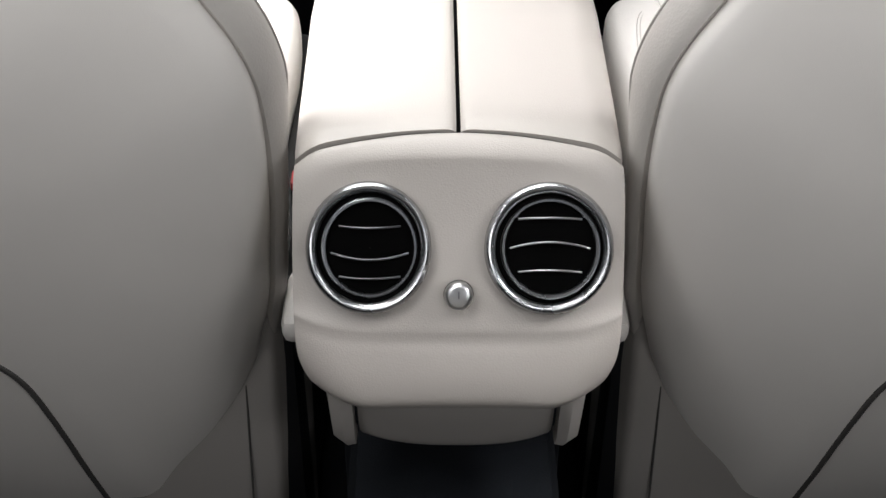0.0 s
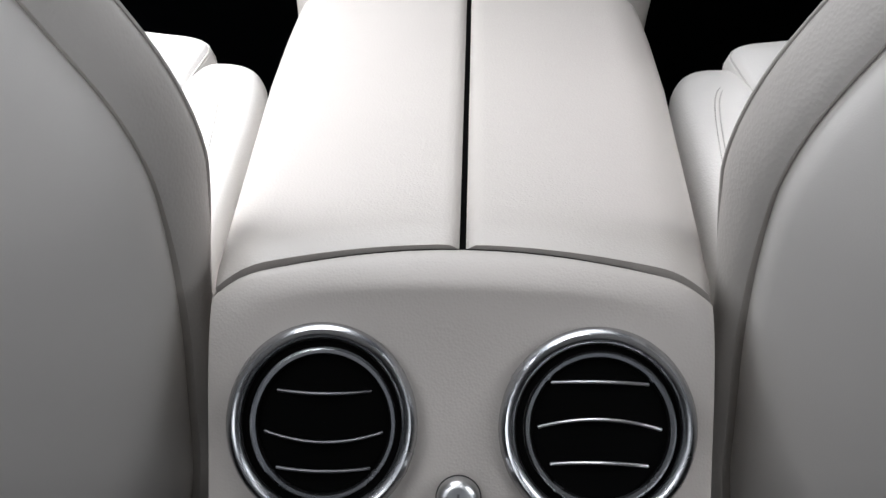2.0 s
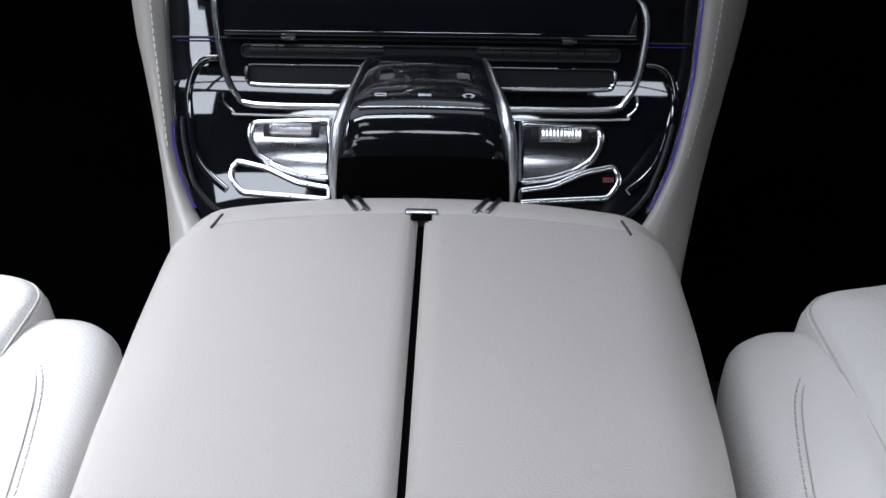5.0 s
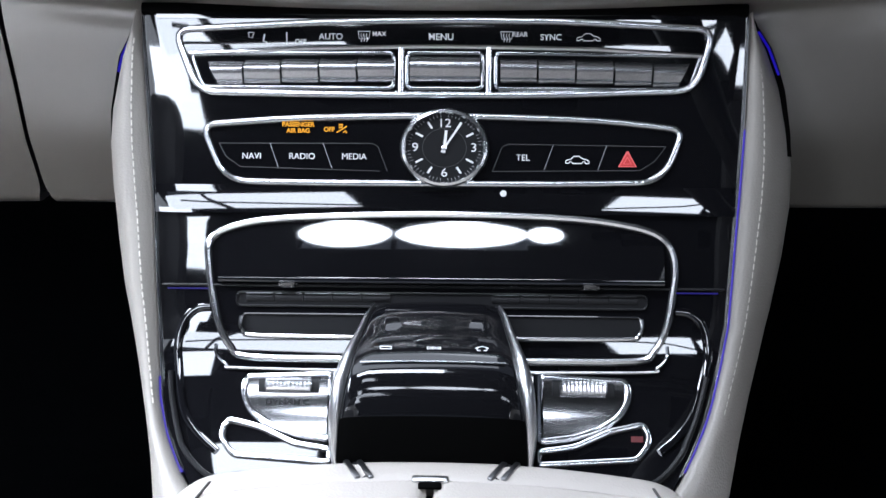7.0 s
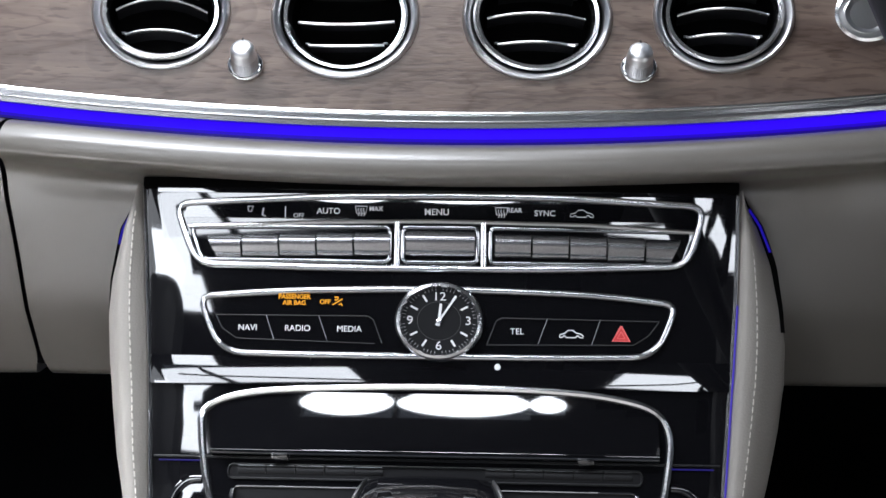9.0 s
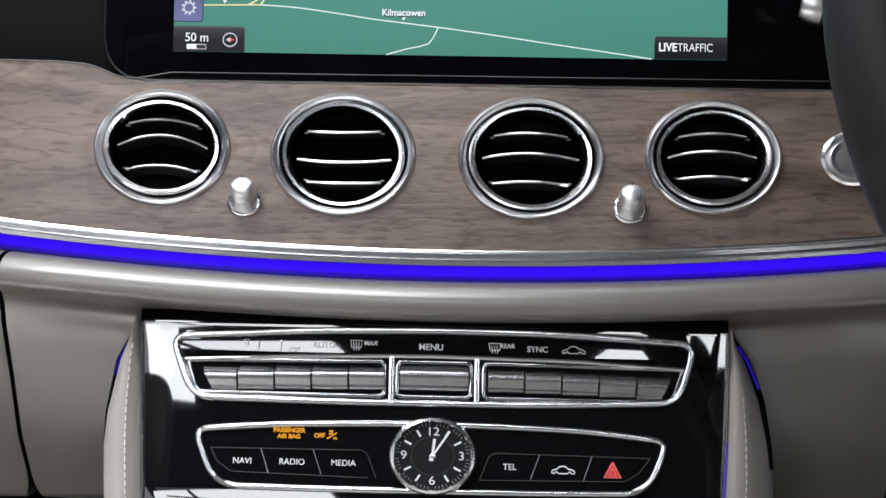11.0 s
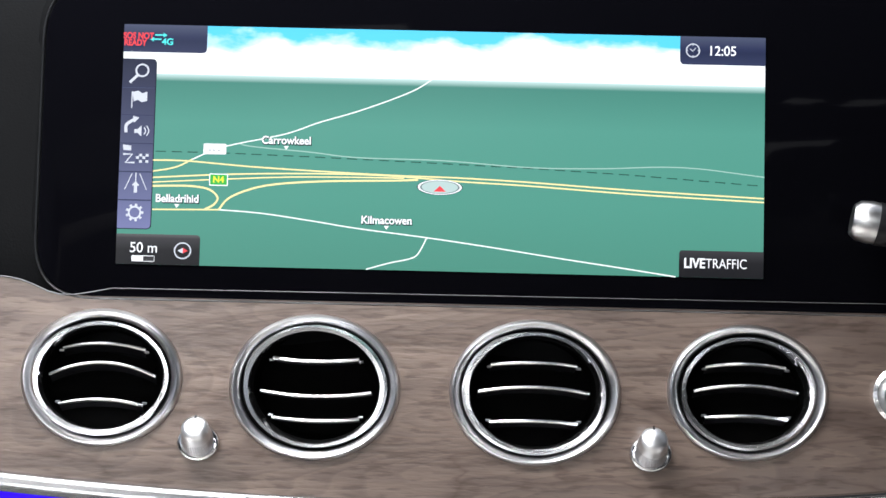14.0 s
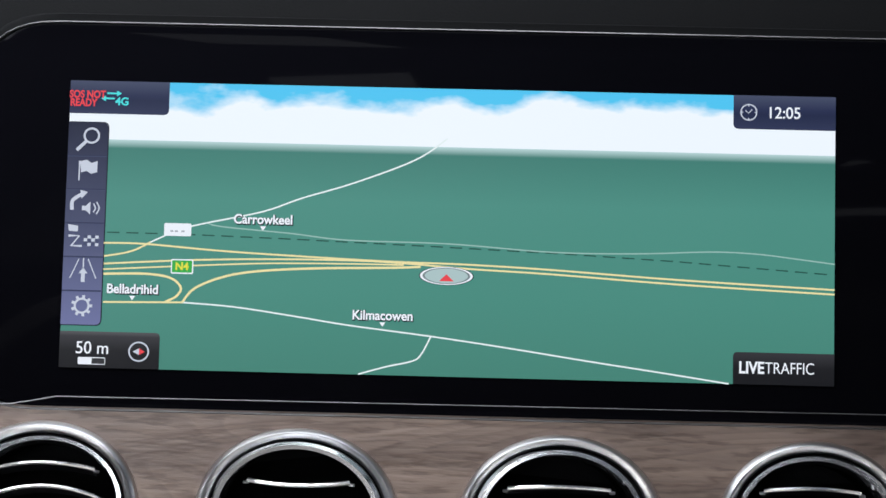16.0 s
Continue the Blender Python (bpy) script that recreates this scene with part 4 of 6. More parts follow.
# ---- control panel ----
PROFILE = [(0.640, -0.045), (0.614, -0.059), (0.583, -0.0745), (0.551, -0.0905), (0.520, -0.106), (0.500, -0.118), (0.470, -0.136), (0.442, -0.160), (0.415, -0.195), (0.400, -0.230)]
LEFT = [(0.616, -0.1530), (0.609, -0.1530), (0.563, -0.1492), (0.526, -0.1463), (0.490, -0.1440), (0.460, -0.1412), (0.442, -0.1385), (0.431, -0.1342), (0.4255, -0.1305), (0.4195, -0.1258), (0.4145, -0.1205), (0.41, -0.112)]
RIGHT = [(0.616, 0.1566), (0.609, 0.1566), (0.565, 0.1548), (0.529, 0.1522), (0.490, 0.1485), (0.473, 0.1468), (0.457, 0.1428), (0.442, 0.1375), (0.434, 0.1335), (0.425, 0.1270), (0.4163, 0.1190), (0.41, 0.110)]


# the foot of the panel rolls out towards the lid in one soft curve
FOOT = [(0.485, -0.127, 0.60), (0.470, -0.1365, 0.70), (0.442, -0.1605, 1.04), (0.415, -0.195, 1.62), (0.400, -0.2225, 2.10), (0.380, -0.2680, 2.50)]


def panel_y(z):
    if z >= FOOT[0][0]:
        return lerp(PROFILE, z)
    for (z1, y1, m1), (z0, y0, m0) in zip(FOOT, FOOT[1:]):
        if z >= z0 or z0 == FOOT[-1][0]:
            d = z1 - z0
            t = (z - z0) / d
            return y0 * (2 * t ** 3 - 3 * t * t + 1) + m0 * d * (t ** 3 - 2 * t * t + t) + y1 * (3 * t * t - 2 * t ** 3) + m1 * d * (t ** 3 - t * t)


def on_panel(x, z, h=0.0):
    """A point of the panel's curved face, raised by h."""
    y = panel_y(z)
    dy = (panel_y(z + 0.006) - panel_y(z - 0.006)) / 0.012 if z < 0.479 else (lerp(PROFILE, z + 0.012) - lerp(PROFILE, z - 0.012)) / 0.024
    nrm = Vector((0, -1, dy)).normalized()
    return Vector((x, y, z)) + nrm * h


def panel_normal(p):
    return (on_panel(p[0], p[2], 0.01) - on_panel(p[0], p[2])).normalized()


panel = thing("control_panel", "gloss black centre control panel with chrome-framed switches and analogue clock", "control panel")
zs = [0.6122 - k * 0.006 for k in range(20)] + [0.4952 - k * 0.0025 for k in range(35)]
EDGE_STEPS = (0.0, 0.001, 0.003, 0.006, 0.009, 0.012, 0.016, 0.020, 0.024, 0.028)


def crown(d):
    """The fascia falls away towards its two sides."""
    return -1.0 * max(0.0, 0.028 - d) ** 2 - 2.2 * max(0.0, 0.010 - d) ** 2


rows = []
for z in zs:
    a, b = lerp(LEFT, z), lerp(RIGHT, z)
    rows.append([on_panel(a, z, -0.006)] + [on_panel(a + d, z, crown(d)) for d in EDGE_STEPS] + [on_panel(a + 0.028 + (b - a - 0.056) * k / 14, z) for k in range(1, 14)] + [on_panel(b - d, z, crown(d)) for d in reversed(EDGE_STEPS)] + [on_panel(b, z, -0.006)])
part("fascia", sheet(rows), GLOSS, panel, "gloss black fascia", sharp=60)
part("top_lip", bead([on_panel(-0.1535 + 0.3105 * k / 20, 0.6142, -0.0005) for k in range(21)], 0.0064, 0.0050, panel_normal), VOID, panel, "black upper edge")
for tab in (LEFT, RIGHT):
    sgn = -1 if tab is LEFT else 1
    line = [on_panel(lerp(tab, z) + sgn * 0.0006, z, 0.0) for z in [0.611 - k * 0.006 for k in range(33)]]
    part("edge_strip", bead(line, 0.0014, 0.0030, panel_normal), BRIGHT, panel, "thin chrome edge")


def frame_on_panel(name, pts, r, w, h, mat, closed=True):
    p = rounded_path([(x, z, 0) for x, z in pts], r) if closed else [Vector((x, z, 0)) for x, z in pts]
    return part(name, bead([on_panel(q.x, q.y, 0.0008) for q in p], w, h, panel_normal, closed=closed), mat, panel, "chrome frame")


# convex glass over the climate labels and convex band under the media row
rows, h = [], 0.0
for k in range(11):
    z = 0.5980 + 0.0095 * k / 10
    rows.append([on_panel(-0.132 + 0.0003 * k + (0.267 - 0.0006 * k) * j / 24, z, h + 0.0004) for j in range(25)])
    h -= (0.034 + 0.038 * k / 10) * 0.00095 * 0.89
part("climate_glass", sheet(rows), GLOSS, panel, "convex gloss black label strip")
rows, h = [], 0.0004
for k in range(9):
    z = 0.6098 + 0.0024 * k / 8
    rows.append([on_panel(-0.146 + 0.297 * j / 24, z, h) for j in range(25)])
    h -= (0.02 + 0.05 * k / 8) * 0.0003 * 0.89
part("top_band", sheet(rows), GLOSS, panel, "convex gloss black top band")
rows, h = [], 0.0003
for k in range(13):
    z = 0.5335 - 0.0130 * k / 12
    w0, w1 = lerp(LEFT, z), lerp(RIGHT, z)
    rows.append([on_panel(w0 + d, z, h + crown(d)) for d in EDGE_STEPS] + [on_panel(w0 + 0.028 + (w1 - w0 - 0.056) * j / 18, z, h) for j in range(1, 18)] + [on_panel(w1 - d, z, h + crown(d)) for d in reversed(EDGE_STEPS)])
    h += (0.665 - 0.06 * k / 12 - (0.50 if z > 0.52 else 0.60)) * 0.0130 / 12 * 0.87
part("convex_band", sheet(rows), GLOSS, panel, "convex gloss black band")

# climate row
frame_on_panel("climate_frame", [(-0.1365, 0.6045), (-0.06, 0.6085), (0.003, 0.6095), (0.066, 0.6090), (0.1395, 0.6055), (0.1310, 0.5780), (0.06, 0.5755), (0.003, 0.5752), (-0.055, 0.5752), (-0.1245, 0.5762)], [0.008, 0.02, 0.02, 0.02, 0.008, 0.010, 0.02, 0.02, 0.02, 0.010], 0.0034, 0.0026, BRIGHT)
frame_on_panel("frame_bar", [(-0.1285, 0.5935), (-0.07, 0.5960), (-0.018, 0.5970), (0.003, 0.5972), (0.025, 0.5970), (0.08, 0.5962), (0.1355, 0.5935)], 0, 0.0024, 0.0022, BRIGHT, False)
frame_on_panel("frame_post", [(-0.0195, 0.5968), (-0.0195, 0.5755)], 0, 0.0034, 0.0024, BRIGHT, False)
frame_on_panel("frame_post", [(0.0255, 0.5968), (0.0255, 0.5755)], 0, 0.0034, 0.0024, BRIGHT, False)


def key_switch(x0, x1, z0, z1, slant0=0.0, slant1=0.0, drop=0.0):
    """A satin metal toggle key: a convex bar with a bright top edge."""
    rows = []
    arc = [(0.0, -0.001), (0.02, 0.0012), (0.07, 0.0024), (0.13, 0.0027), (0.19, 0.0025), (0.24, 0.0027), (0.34, 0.0038), (0.48, 0.0050), (0.58, 0.0054), (0.66, 0.0053), (0.75, 0.0046), (0.84, 0.0034), (0.92, 0.0019), (0.98, 0.0004), (1.0, -0.001)]
    for f, h in arc:
        z = z0 + (z1 - z0) * f + drop
        a, b = x0 + slant0 * (1 - f), x1 - slant1 * (1 - f)
        rows.append([on_panel(a, z, -0.001), on_panel(a + 0.0003, z, h)] + [on_panel(a + (b - a) * k / 6, z, h) for k in range(1, 6)] + [on_panel(b - 0.0003, z, h), on_panel(b, z, -0.001)])
    part("switch_key", sheet(rows), KEY_METAL, panel, "satin metal toggle key", sharp=50)


for k in range(5):
    key_switch(-0.1195 + k * 0.01945, -0.1195 + (k + 1) * 0.01945 - 0.0005, 0.5800, 0.5912, 0.006 if k == 0 else 0, 0, (-0.0010, -0.0004, 0.0001, 0.0005, 0.0008)[k])
    key_switch(0.0312 + k * 0.0194, 0.0312 + (k + 1) * 0.0194 - 0.0005, 0.5800, 0.5912, 0, 0.006 if k == 4 else 0, (0.0008, 0.0005, 0.0001, -0.0004, -0.0010)[k])
key_switch(-0.0150, 0.0212, 0.5800, 0.5922, 0, 0, 0.0010)


for x0, x1, skew0, skew1 in ((-0.1275, -0.0232, 0.0060, 0), (-0.0165, 0.0225, 0, 0), (0.0290, 0.1335, 0, 0.0060)):
    rim = rounded_path([(x0, 0.5935 if skew0 else 0.5945, 0), (x1, 0.5935 if skew1 else 0.5945, 0), (x1 - skew1, 0.5782, 0), (x0 + skew0, 0.5782, 0)], 0.0032)
    part("key_rim", bead([on_panel(p.x, p.y, 0.0004) for p in rim], 0.0026, 0.0022, panel_normal, closed=True), POD_METAL, panel, "dark satin rim round a group of keys")


def on_plane(x, z, h=0.0012):
    return KP @ Matrix.Translation((x, (z - 0.583) / math.cos(radians(26.57)), h))


def label_text(body, x, z, size, mat=PRINT, bold=0.00005, squeeze=1.0, h=0.0008):
    return lettering("lettering", body, size, on_plane(x, z, h), mat, panel, "CENTER", bold, squeeze)


def stroke(name, pts, w, mat, x, z, h=0.0008, s=1.0):
    return part(name, ribbon([(a * s, b * s, 0) for a, b in pts], w, on_plane(x, z), h - 0.0012), mat, panel)


for body, x, s in (("AUTO", -0.0556, 0.0044), ("MENU", 0.0009, 0.0047), ("SYNC", 0.0570, 0.0043)):
    label_text(body, x, 0.6015, s)
label_text("MAX", -0.0308, 0.6028, 0.0033)
label_text("REAR", 0.0412, 0.6028, 0.0033)
label_text("OFF", -0.0712, 0.5992, 0.0033)
CAR = [(-1.0, -0.10), (-0.95, 0.12), (-0.55, 0.22), (-0.30, 0.46), (0.15, 0.48), (0.42, 0.26), (0.80, 0.18), (1.0, 0.02), (0.98, -0.14), (0.72, -0.14), (0.62, 0.0), (0.48, 0.0), (0.38, -0.14), (-0.42, -0.14), (-0.52, 0.0), (-0.66, 0.0), (-0.76, -0.14), (-1.0, -0.10)]
for x in (-0.0385, 0.0345):
    stroke("icon_screen", [(-1, 0.8), (1, 0.8), (0.8, -0.4), (-0.8, -0.4), (-1, 0.8)], 0.0004, PRINT, x, 0.6018, s=0.0031)
    for k in (-1, 0, 1):
        stroke("icon_heat", [(k * 0.45, 0.5), (k * 0.45 - 0.12, 0.1), (k * 0.45 + 0.12, -0.3), (k * 0.45, -0.9)], 0.0004, PRINT, x, 0.6018, s=0.0031)
stroke("icon_seat", [(-1, 0.8), (-0.2, 0.8), (-0.5, 0.0), (-0.9, 0.1), (-1, 0.8)], 0.0004, PRINT, -0.0945, 0.6008, s=0.0036)
stroke("icon_seat", [(0.9, 0.9), (0.7, -0.3), (1.3, -0.5)], 0.0008, PRINT, -0.0925, 0.6002, s=0.0030)
stroke("icon_fan", [(-0.6, 1.0), (-0.6, -0.9)], 0.0006, PRINT, -0.0765, 0.6008, s=0.0030)
stroke("icon_car", CAR, 0.0004, PRINT, 0.0761, 0.6008, s=0.0060)

# media row
frame_on_panel("media_frame", [(-0.1220, 0.5610), (-0.08, 0.5640), (-0.020, 0.5655), (0.026, 0.5655), (0.085, 0.5640), (0.1250, 0.5600), (0.1145, 0.5358), (0.06, 0.5348), (-0.05, 0.5345), (-0.1100, 0.5350)], [0.007, 0.02, 0.02, 0.02, 0.02, 0.007, 0.012, 0.02, 0.02, 0.012], 0.0032, 0.0028, BRIGHT)
for body, x in (("NAVI", -0.0962), ("RADIO", -0.0702), ("MEDIA", -0.0433), ("TEL", 0.0433)):
    label_text(body, x, 0.5466, 0.0044, bold=0.0)
label_text("PASSENGER", -0.0722, 0.5612, 0.0032, AMBER_GLOW, 0.00010)
label_text("AIR BAG", -0.0722, 0.5584, 0.0032, AMBER_GLOW, 0.00010)
label_text("OFF", -0.0562, 0.5590, 0.0032, AMBER_GLOW, 0.00010)
stroke("amber_icon", [(-0.8, 0.9), (0.4, 0.9), (0.2, 0.1), (-0.8, 0.0)], 0.0009, AMBER_GLOW, -0.0500, 0.5600, s=0.0016)
stroke("amber_icon", [(-1.2, -1.0), (0.2, -0.2), (1.4, 0.6)], 0.0006, AMBER_GLOW, -0.0500, 0.5595, s=0.0020)
stroke("amber_icon", [(0.5, -1.0), (1.1, -0.6), (1.4, -1.2)], 0.0007, AMBER_GLOW, -0.0500, 0.5595, s=0.0020)
stroke("icon_car", CAR, 0.0006, PRINT, 0.0711, 0.5450, s=0.0060)
stroke("hazard_mark", [(0, 1.05), (0.95, -0.62), (-0.95, -0.62), (0, 1.05)], 0.0010, RED_PRINT, 0.0966, 0.5455, s=0.0046)
fill = bmesh.new()
fill.faces.new([fill.verts.new(on_plane(0.0966, 0.5455, 0.0007) @ Vector((a * 0.0044, b * 0.0044, 0))) for a, b in ((0, 0.95), (0.88, -0.58), (-0.88, -0.58))])
part("hazard_fill", fill, RED, panel, "red hazard triangle")
stroke("hazard_mark", [(0, 0.45), (0.42, -0.32), (-0.42, -0.32), (0, 0.45)], 0.0007, RED_PRINT, 0.0966, 0.5455, s=0.0046)
for x, dx in ((-0.0845, 0.0044), (-0.0570, 0.0046), (0.0565, -0.0046), (0.0838, -0.0044)):
    stroke("key_joint", [(-dx / 2, 0.0070), (dx / 2, -0.0058)], 0.0003, PRINT_DIM, x, 0.5464)
stroke("key_outline", [(-0.1130, 0.0068), (-0.0340, 0.0072), (-0.0310, 0.0055), (-0.0262, -0.0068)], 0.0004, GREY_PRINT, 0, 0.5464)
stroke("key_outline", [(-0.1130, 0.0068), (-0.1095, 0.000), (-0.1020, -0.0052), (-0.0300, -0.0070)], 0.0004, GREY_PRINT, 0, 0.5464)
stroke("key_outline", [(0.0278, -0.0068), (0.0325, 0.0055), (0.0355, 0.0072), (0.1160, 0.0064)], 0.0004, GREY_PRINT, 0, 0.5464)
stroke("key_outline", [(0.0278, -0.0068), (0.1030, -0.0058), (0.1105, -0.001), (0.1160, 0.0064)], 0.0004, GREY_PRINT, 0, 0.5464)

# analogue clock
clock = thing("clock", "round analogue clock with black dial and chrome bezel", "clock", at=on_plane(0.0032, 0.5509, 0.0016) @ Matrix.Diagonal((1, 0.885, 1, 1)))
part("bezel", lathe([(0.0228, -0.002), (0.0228, 0.0022), (0.0218, 0.0040), (0.0204, 0.0044), (0.0194, 0.0030), (0.0192, 0.0012)], seg=64), BRIGHT, clock, "polished bezel")
dial = part("dial", lathe([(0.0194, 0.0014), (0.0001, 0.0014)], seg=48), DIAL, clock, "black dial")
for k in range(60):
    a = k * math.pi / 30
    big = k % 5 == 0
    if big and k % 15 == 0:
        continue
    r0, r1 = (0.0128, 0.0170) if big else (0.0176, 0.0188)
    part("tick", ribbon([(r0 * math.sin(a), r0 * math.cos(a)), (r1 * math.sin(a), r1 * math.cos(a))], 0.0011 if big else 0.0003, Matrix(), 0.0017), PRINT if big else PRINT_DIM, dial)
part("dial_ring", ribbon([(0.0112 * math.cos(k * math.pi / 24), 0.0112 * math.sin(k * math.pi / 24)) for k in range(49)], 0.0003, Matrix(), 0.0016), GREY_PRINT, dial)
for body, x, y in (("12", 0, 0.0140), ("3", 0.0150, 0), ("6", 0, -0.0145), ("9", -0.0150, 0)):
    lettering("numeral", body, 0.0070, Matrix.Translation((x, y, 0.0018)), PRINT, dial, bold=0.0)
for a, ln, w in ((5, 0.0100, 0.0014), (31, 0.0165, 0.0011)):
    s, c = math.sin(radians(a)), math.cos(radians(a))
    part("clock_hand", ribbon([(-0.003 * s, -0.003 * c), (0.6 * ln * s, 0.6 * ln * c), (ln * s, ln * c)], w, Matrix(), 0.0024), PRINT, clock, "white clock hand")
part("hub", lathe([(0.0014, 0.0016), (0.0014, 0.0030), (0.0001, 0.0032)], seg=16), BRIGHT, clock)
part("sensor_dot", lathe([(0.0018, 0.0), (0.0016, 0.0008), (0.0001, 0.0010)], on_plane(0.0335, 0.5302, 0.0002), seg=20), PRINT, panel, "small white sensor dot")

lid_rows, h, z = [], 0.0003, 0.5175
steps = [(0.5182, -0.003)]
while z > 0.4905:
    steps.append((z, h))
    z -= 0.0009
    h += (0.734 + (0.516 - z) * 6.26 - 0.60) * 0.0009 * 0.857
steps += [(0.4900, h - 0.0006), (0.4897, h - 0.002), (0.4897, -0.003)]
for z, h in steps:
    w0, w1 = (-0.112, 0.1155) if z < 0.512 else (-0.112 + (z - 0.512) * 2.2, 0.1155 - (z - 0.512) * 2.2)
    lid_rows.append([on_panel(w0, z, -0.002)] + [on_panel(w0 + (w1 - w0) * k / 20, z, h) for k in range(21)] + [on_panel(w1, z, -0.002)])
part("storage_lid", sheet(lid_rows), GLOSS, panel, "gloss black storage lid")
# storage lid surround, with its chrome surround
loop = [(-0.118, 0.500), (-0.1175, 0.508), (-0.109, 0.5135), (-0.089, 0.5175), (-0.051, 0.5195), (0.003, 0.5205), (0.060, 0.5195), (0.094, 0.5165), (0.114, 0.5110), (0.1210, 0.500), (0.1196, 0.483), (0.1165, 0.4705), (0.1105, 0.4620), (0.1010, 0.4580), (0.050, 0.4575), (0.0, 0.4575), (-0.050, 0.4575), (-0.0965, 0.4580), (-0.1055, 0.4620), (-0.1115, 0.4705), (-0.1155, 0.484)]
pts = [on_panel(p.x, p.y, 0.0012) for p in smooth_line([(a, b, 0) for a, b in loop], 4, closed=True)]
part("lid_frame", bead(pts, 0.0036, 0.0036, panel_normal, closed=True), BRIGHT, panel, "chrome lid surround")
part("lower_lip", bead([on_panel(p.x, p.y, 0.0010) for p in smooth_line([(-0.1130, 0.4630, 0), (-0.1125, 0.4590, 0), (-0.1070, 0.4550, 0), (-0.097, 0.4535, 0), (0.0, 0.4530, 0), (0.1015, 0.4535, 0), (0.1120, 0.4555, 0), (0.1170, 0.4595, 0), (0.1172, 0.4640, 0)], 6)], 0.0016, 0.0024, panel_normal), CHROME, panel, "second chrome line")
for z0, z1, x0, x1, w, mat, nm in ((0.4795, 0.4855, -0.103, 0.107, 0.0012, SATIN_BLACK, "black slot edge"), (0.4665, 0.4760, -0.100, 0.104, 0.0012, GLOSS, "gloss black slot edge")):
    slot = rounded_path([(x0, z0, 0), (x1, z0, 0), (x1, z1, 0), (x0, z1, 0)], 0.0028)
    part("slot_edge", bead([on_panel(p.x, p.y, 0.0005) for p in slot], w, 0.0020, panel_normal, closed=True), mat, panel, nm)
    part("slot_floor", sheet([[on_panel(x0 + (x1 - x0) * k / 8, z, 0.0003) for k in range(9)] for z in (z0 + 0.0005, z1 - 0.0005)]), DIAL, panel, "black slot floor")
for sgn in (-1, 1):
    for k in range(5):
        x0 = 0.002 + sgn * (0.026 + 0.0150 * k)
        part("row_key", bead([on_panel(x0 + sgn * 0.0141 * f, 0.4832 - 0.0002 * f, 0.0006) for f in (0, 0.33, 0.67, 1)], 0.0036, 0.0012, panel_normal), SATIN_BLACK, panel, "gloss black rocker key")
        part("key_edge", bead([on_panel(x0 + sgn * 0.0141 * f, 0.4850, 0.0016) for f in (0.02, 0.33, 0.67, 0.98)], 0.0006, 0.0008, panel_normal), KEY_EDGE, panel, "thin dark metal key edge")
part("slot_lip", bead([on_panel(p.x, p.y, 0.0020) for p in smooth_line([(-0.1000, 0.4750, 0), (-0.1005, 0.4712, 0), (-0.0985, 0.4682, 0), (-0.0930, 0.4668, 0), (-0.05, 0.4664, 0), (0.0, 0.4664, 0), (0.055, 0.4664, 0), (0.0970, 0.4668, 0), (0.1025, 0.4682, 0), (0.1045, 0.4712, 0), (0.1040, 0.4750, 0)], 5)], 0.0024, 0.0028, panel_normal), CHROME, panel, "rounded chrome slot lip")
for x0, x1 in ((-0.139, -0.116), (0.122, 0.143)):
    part("light_line", bead([on_panel(x0 + (x1 - x0) * k / 4, 0.4868, 0.0004) for k in range(5)], 0.0009, 0.0008, panel_normal), VIOLET_DIM, panel, "faint violet ambient line")
for x in (-0.0765, 0.0785):
    part("lid_catch", box(x - 0.0042, x + 0.0042, on_panel(x, 0.4912, 0.0).y - 0.0062, on_panel(x, 0.4912, 0.0).y + 0.002, 0.4898, 0.4930, 0.0006), GLOSS, panel, "small catch on the storage lid")
part("panel_joint", bead([on_panel(lerp(LEFT, 0.488) + 0.002 + (lerp(RIGHT, 0.488) - lerp(LEFT, 0.488) - 0.004) * k / 12, 0.4885, 0.0) for k in range(13)], 0.0014, 0.0016, panel_normal), SATIN_BLACK, panel, "fine dark joint")
for tab in ([(-0.1165, 0.4785), (-0.1235, 0.4778), (-0.1290, 0.4735), (-0.1325, 0.4650), (-0.1322, 0.456), (-0.1280, 0.439), (-0.120, 0.4305), (-0.109, 0.4245)], [(0.1215, 0.4785), (0.1285, 0.4778), (0.1345, 0.4735), (0.1375, 0.4650), (0.1368, 0.456), (0.130, 0.439), (0.122, 0.4315), (0.112, 0.4260)]):
    part("curved_edge", bead([on_panel(p.x, p.y, 0.0006) for p in smooth_line([(a, b, 0) for a, b in tab], 6)], 0.0042, 0.0030, panel_normal), GLOSS, panel, "rounded gloss black edge")
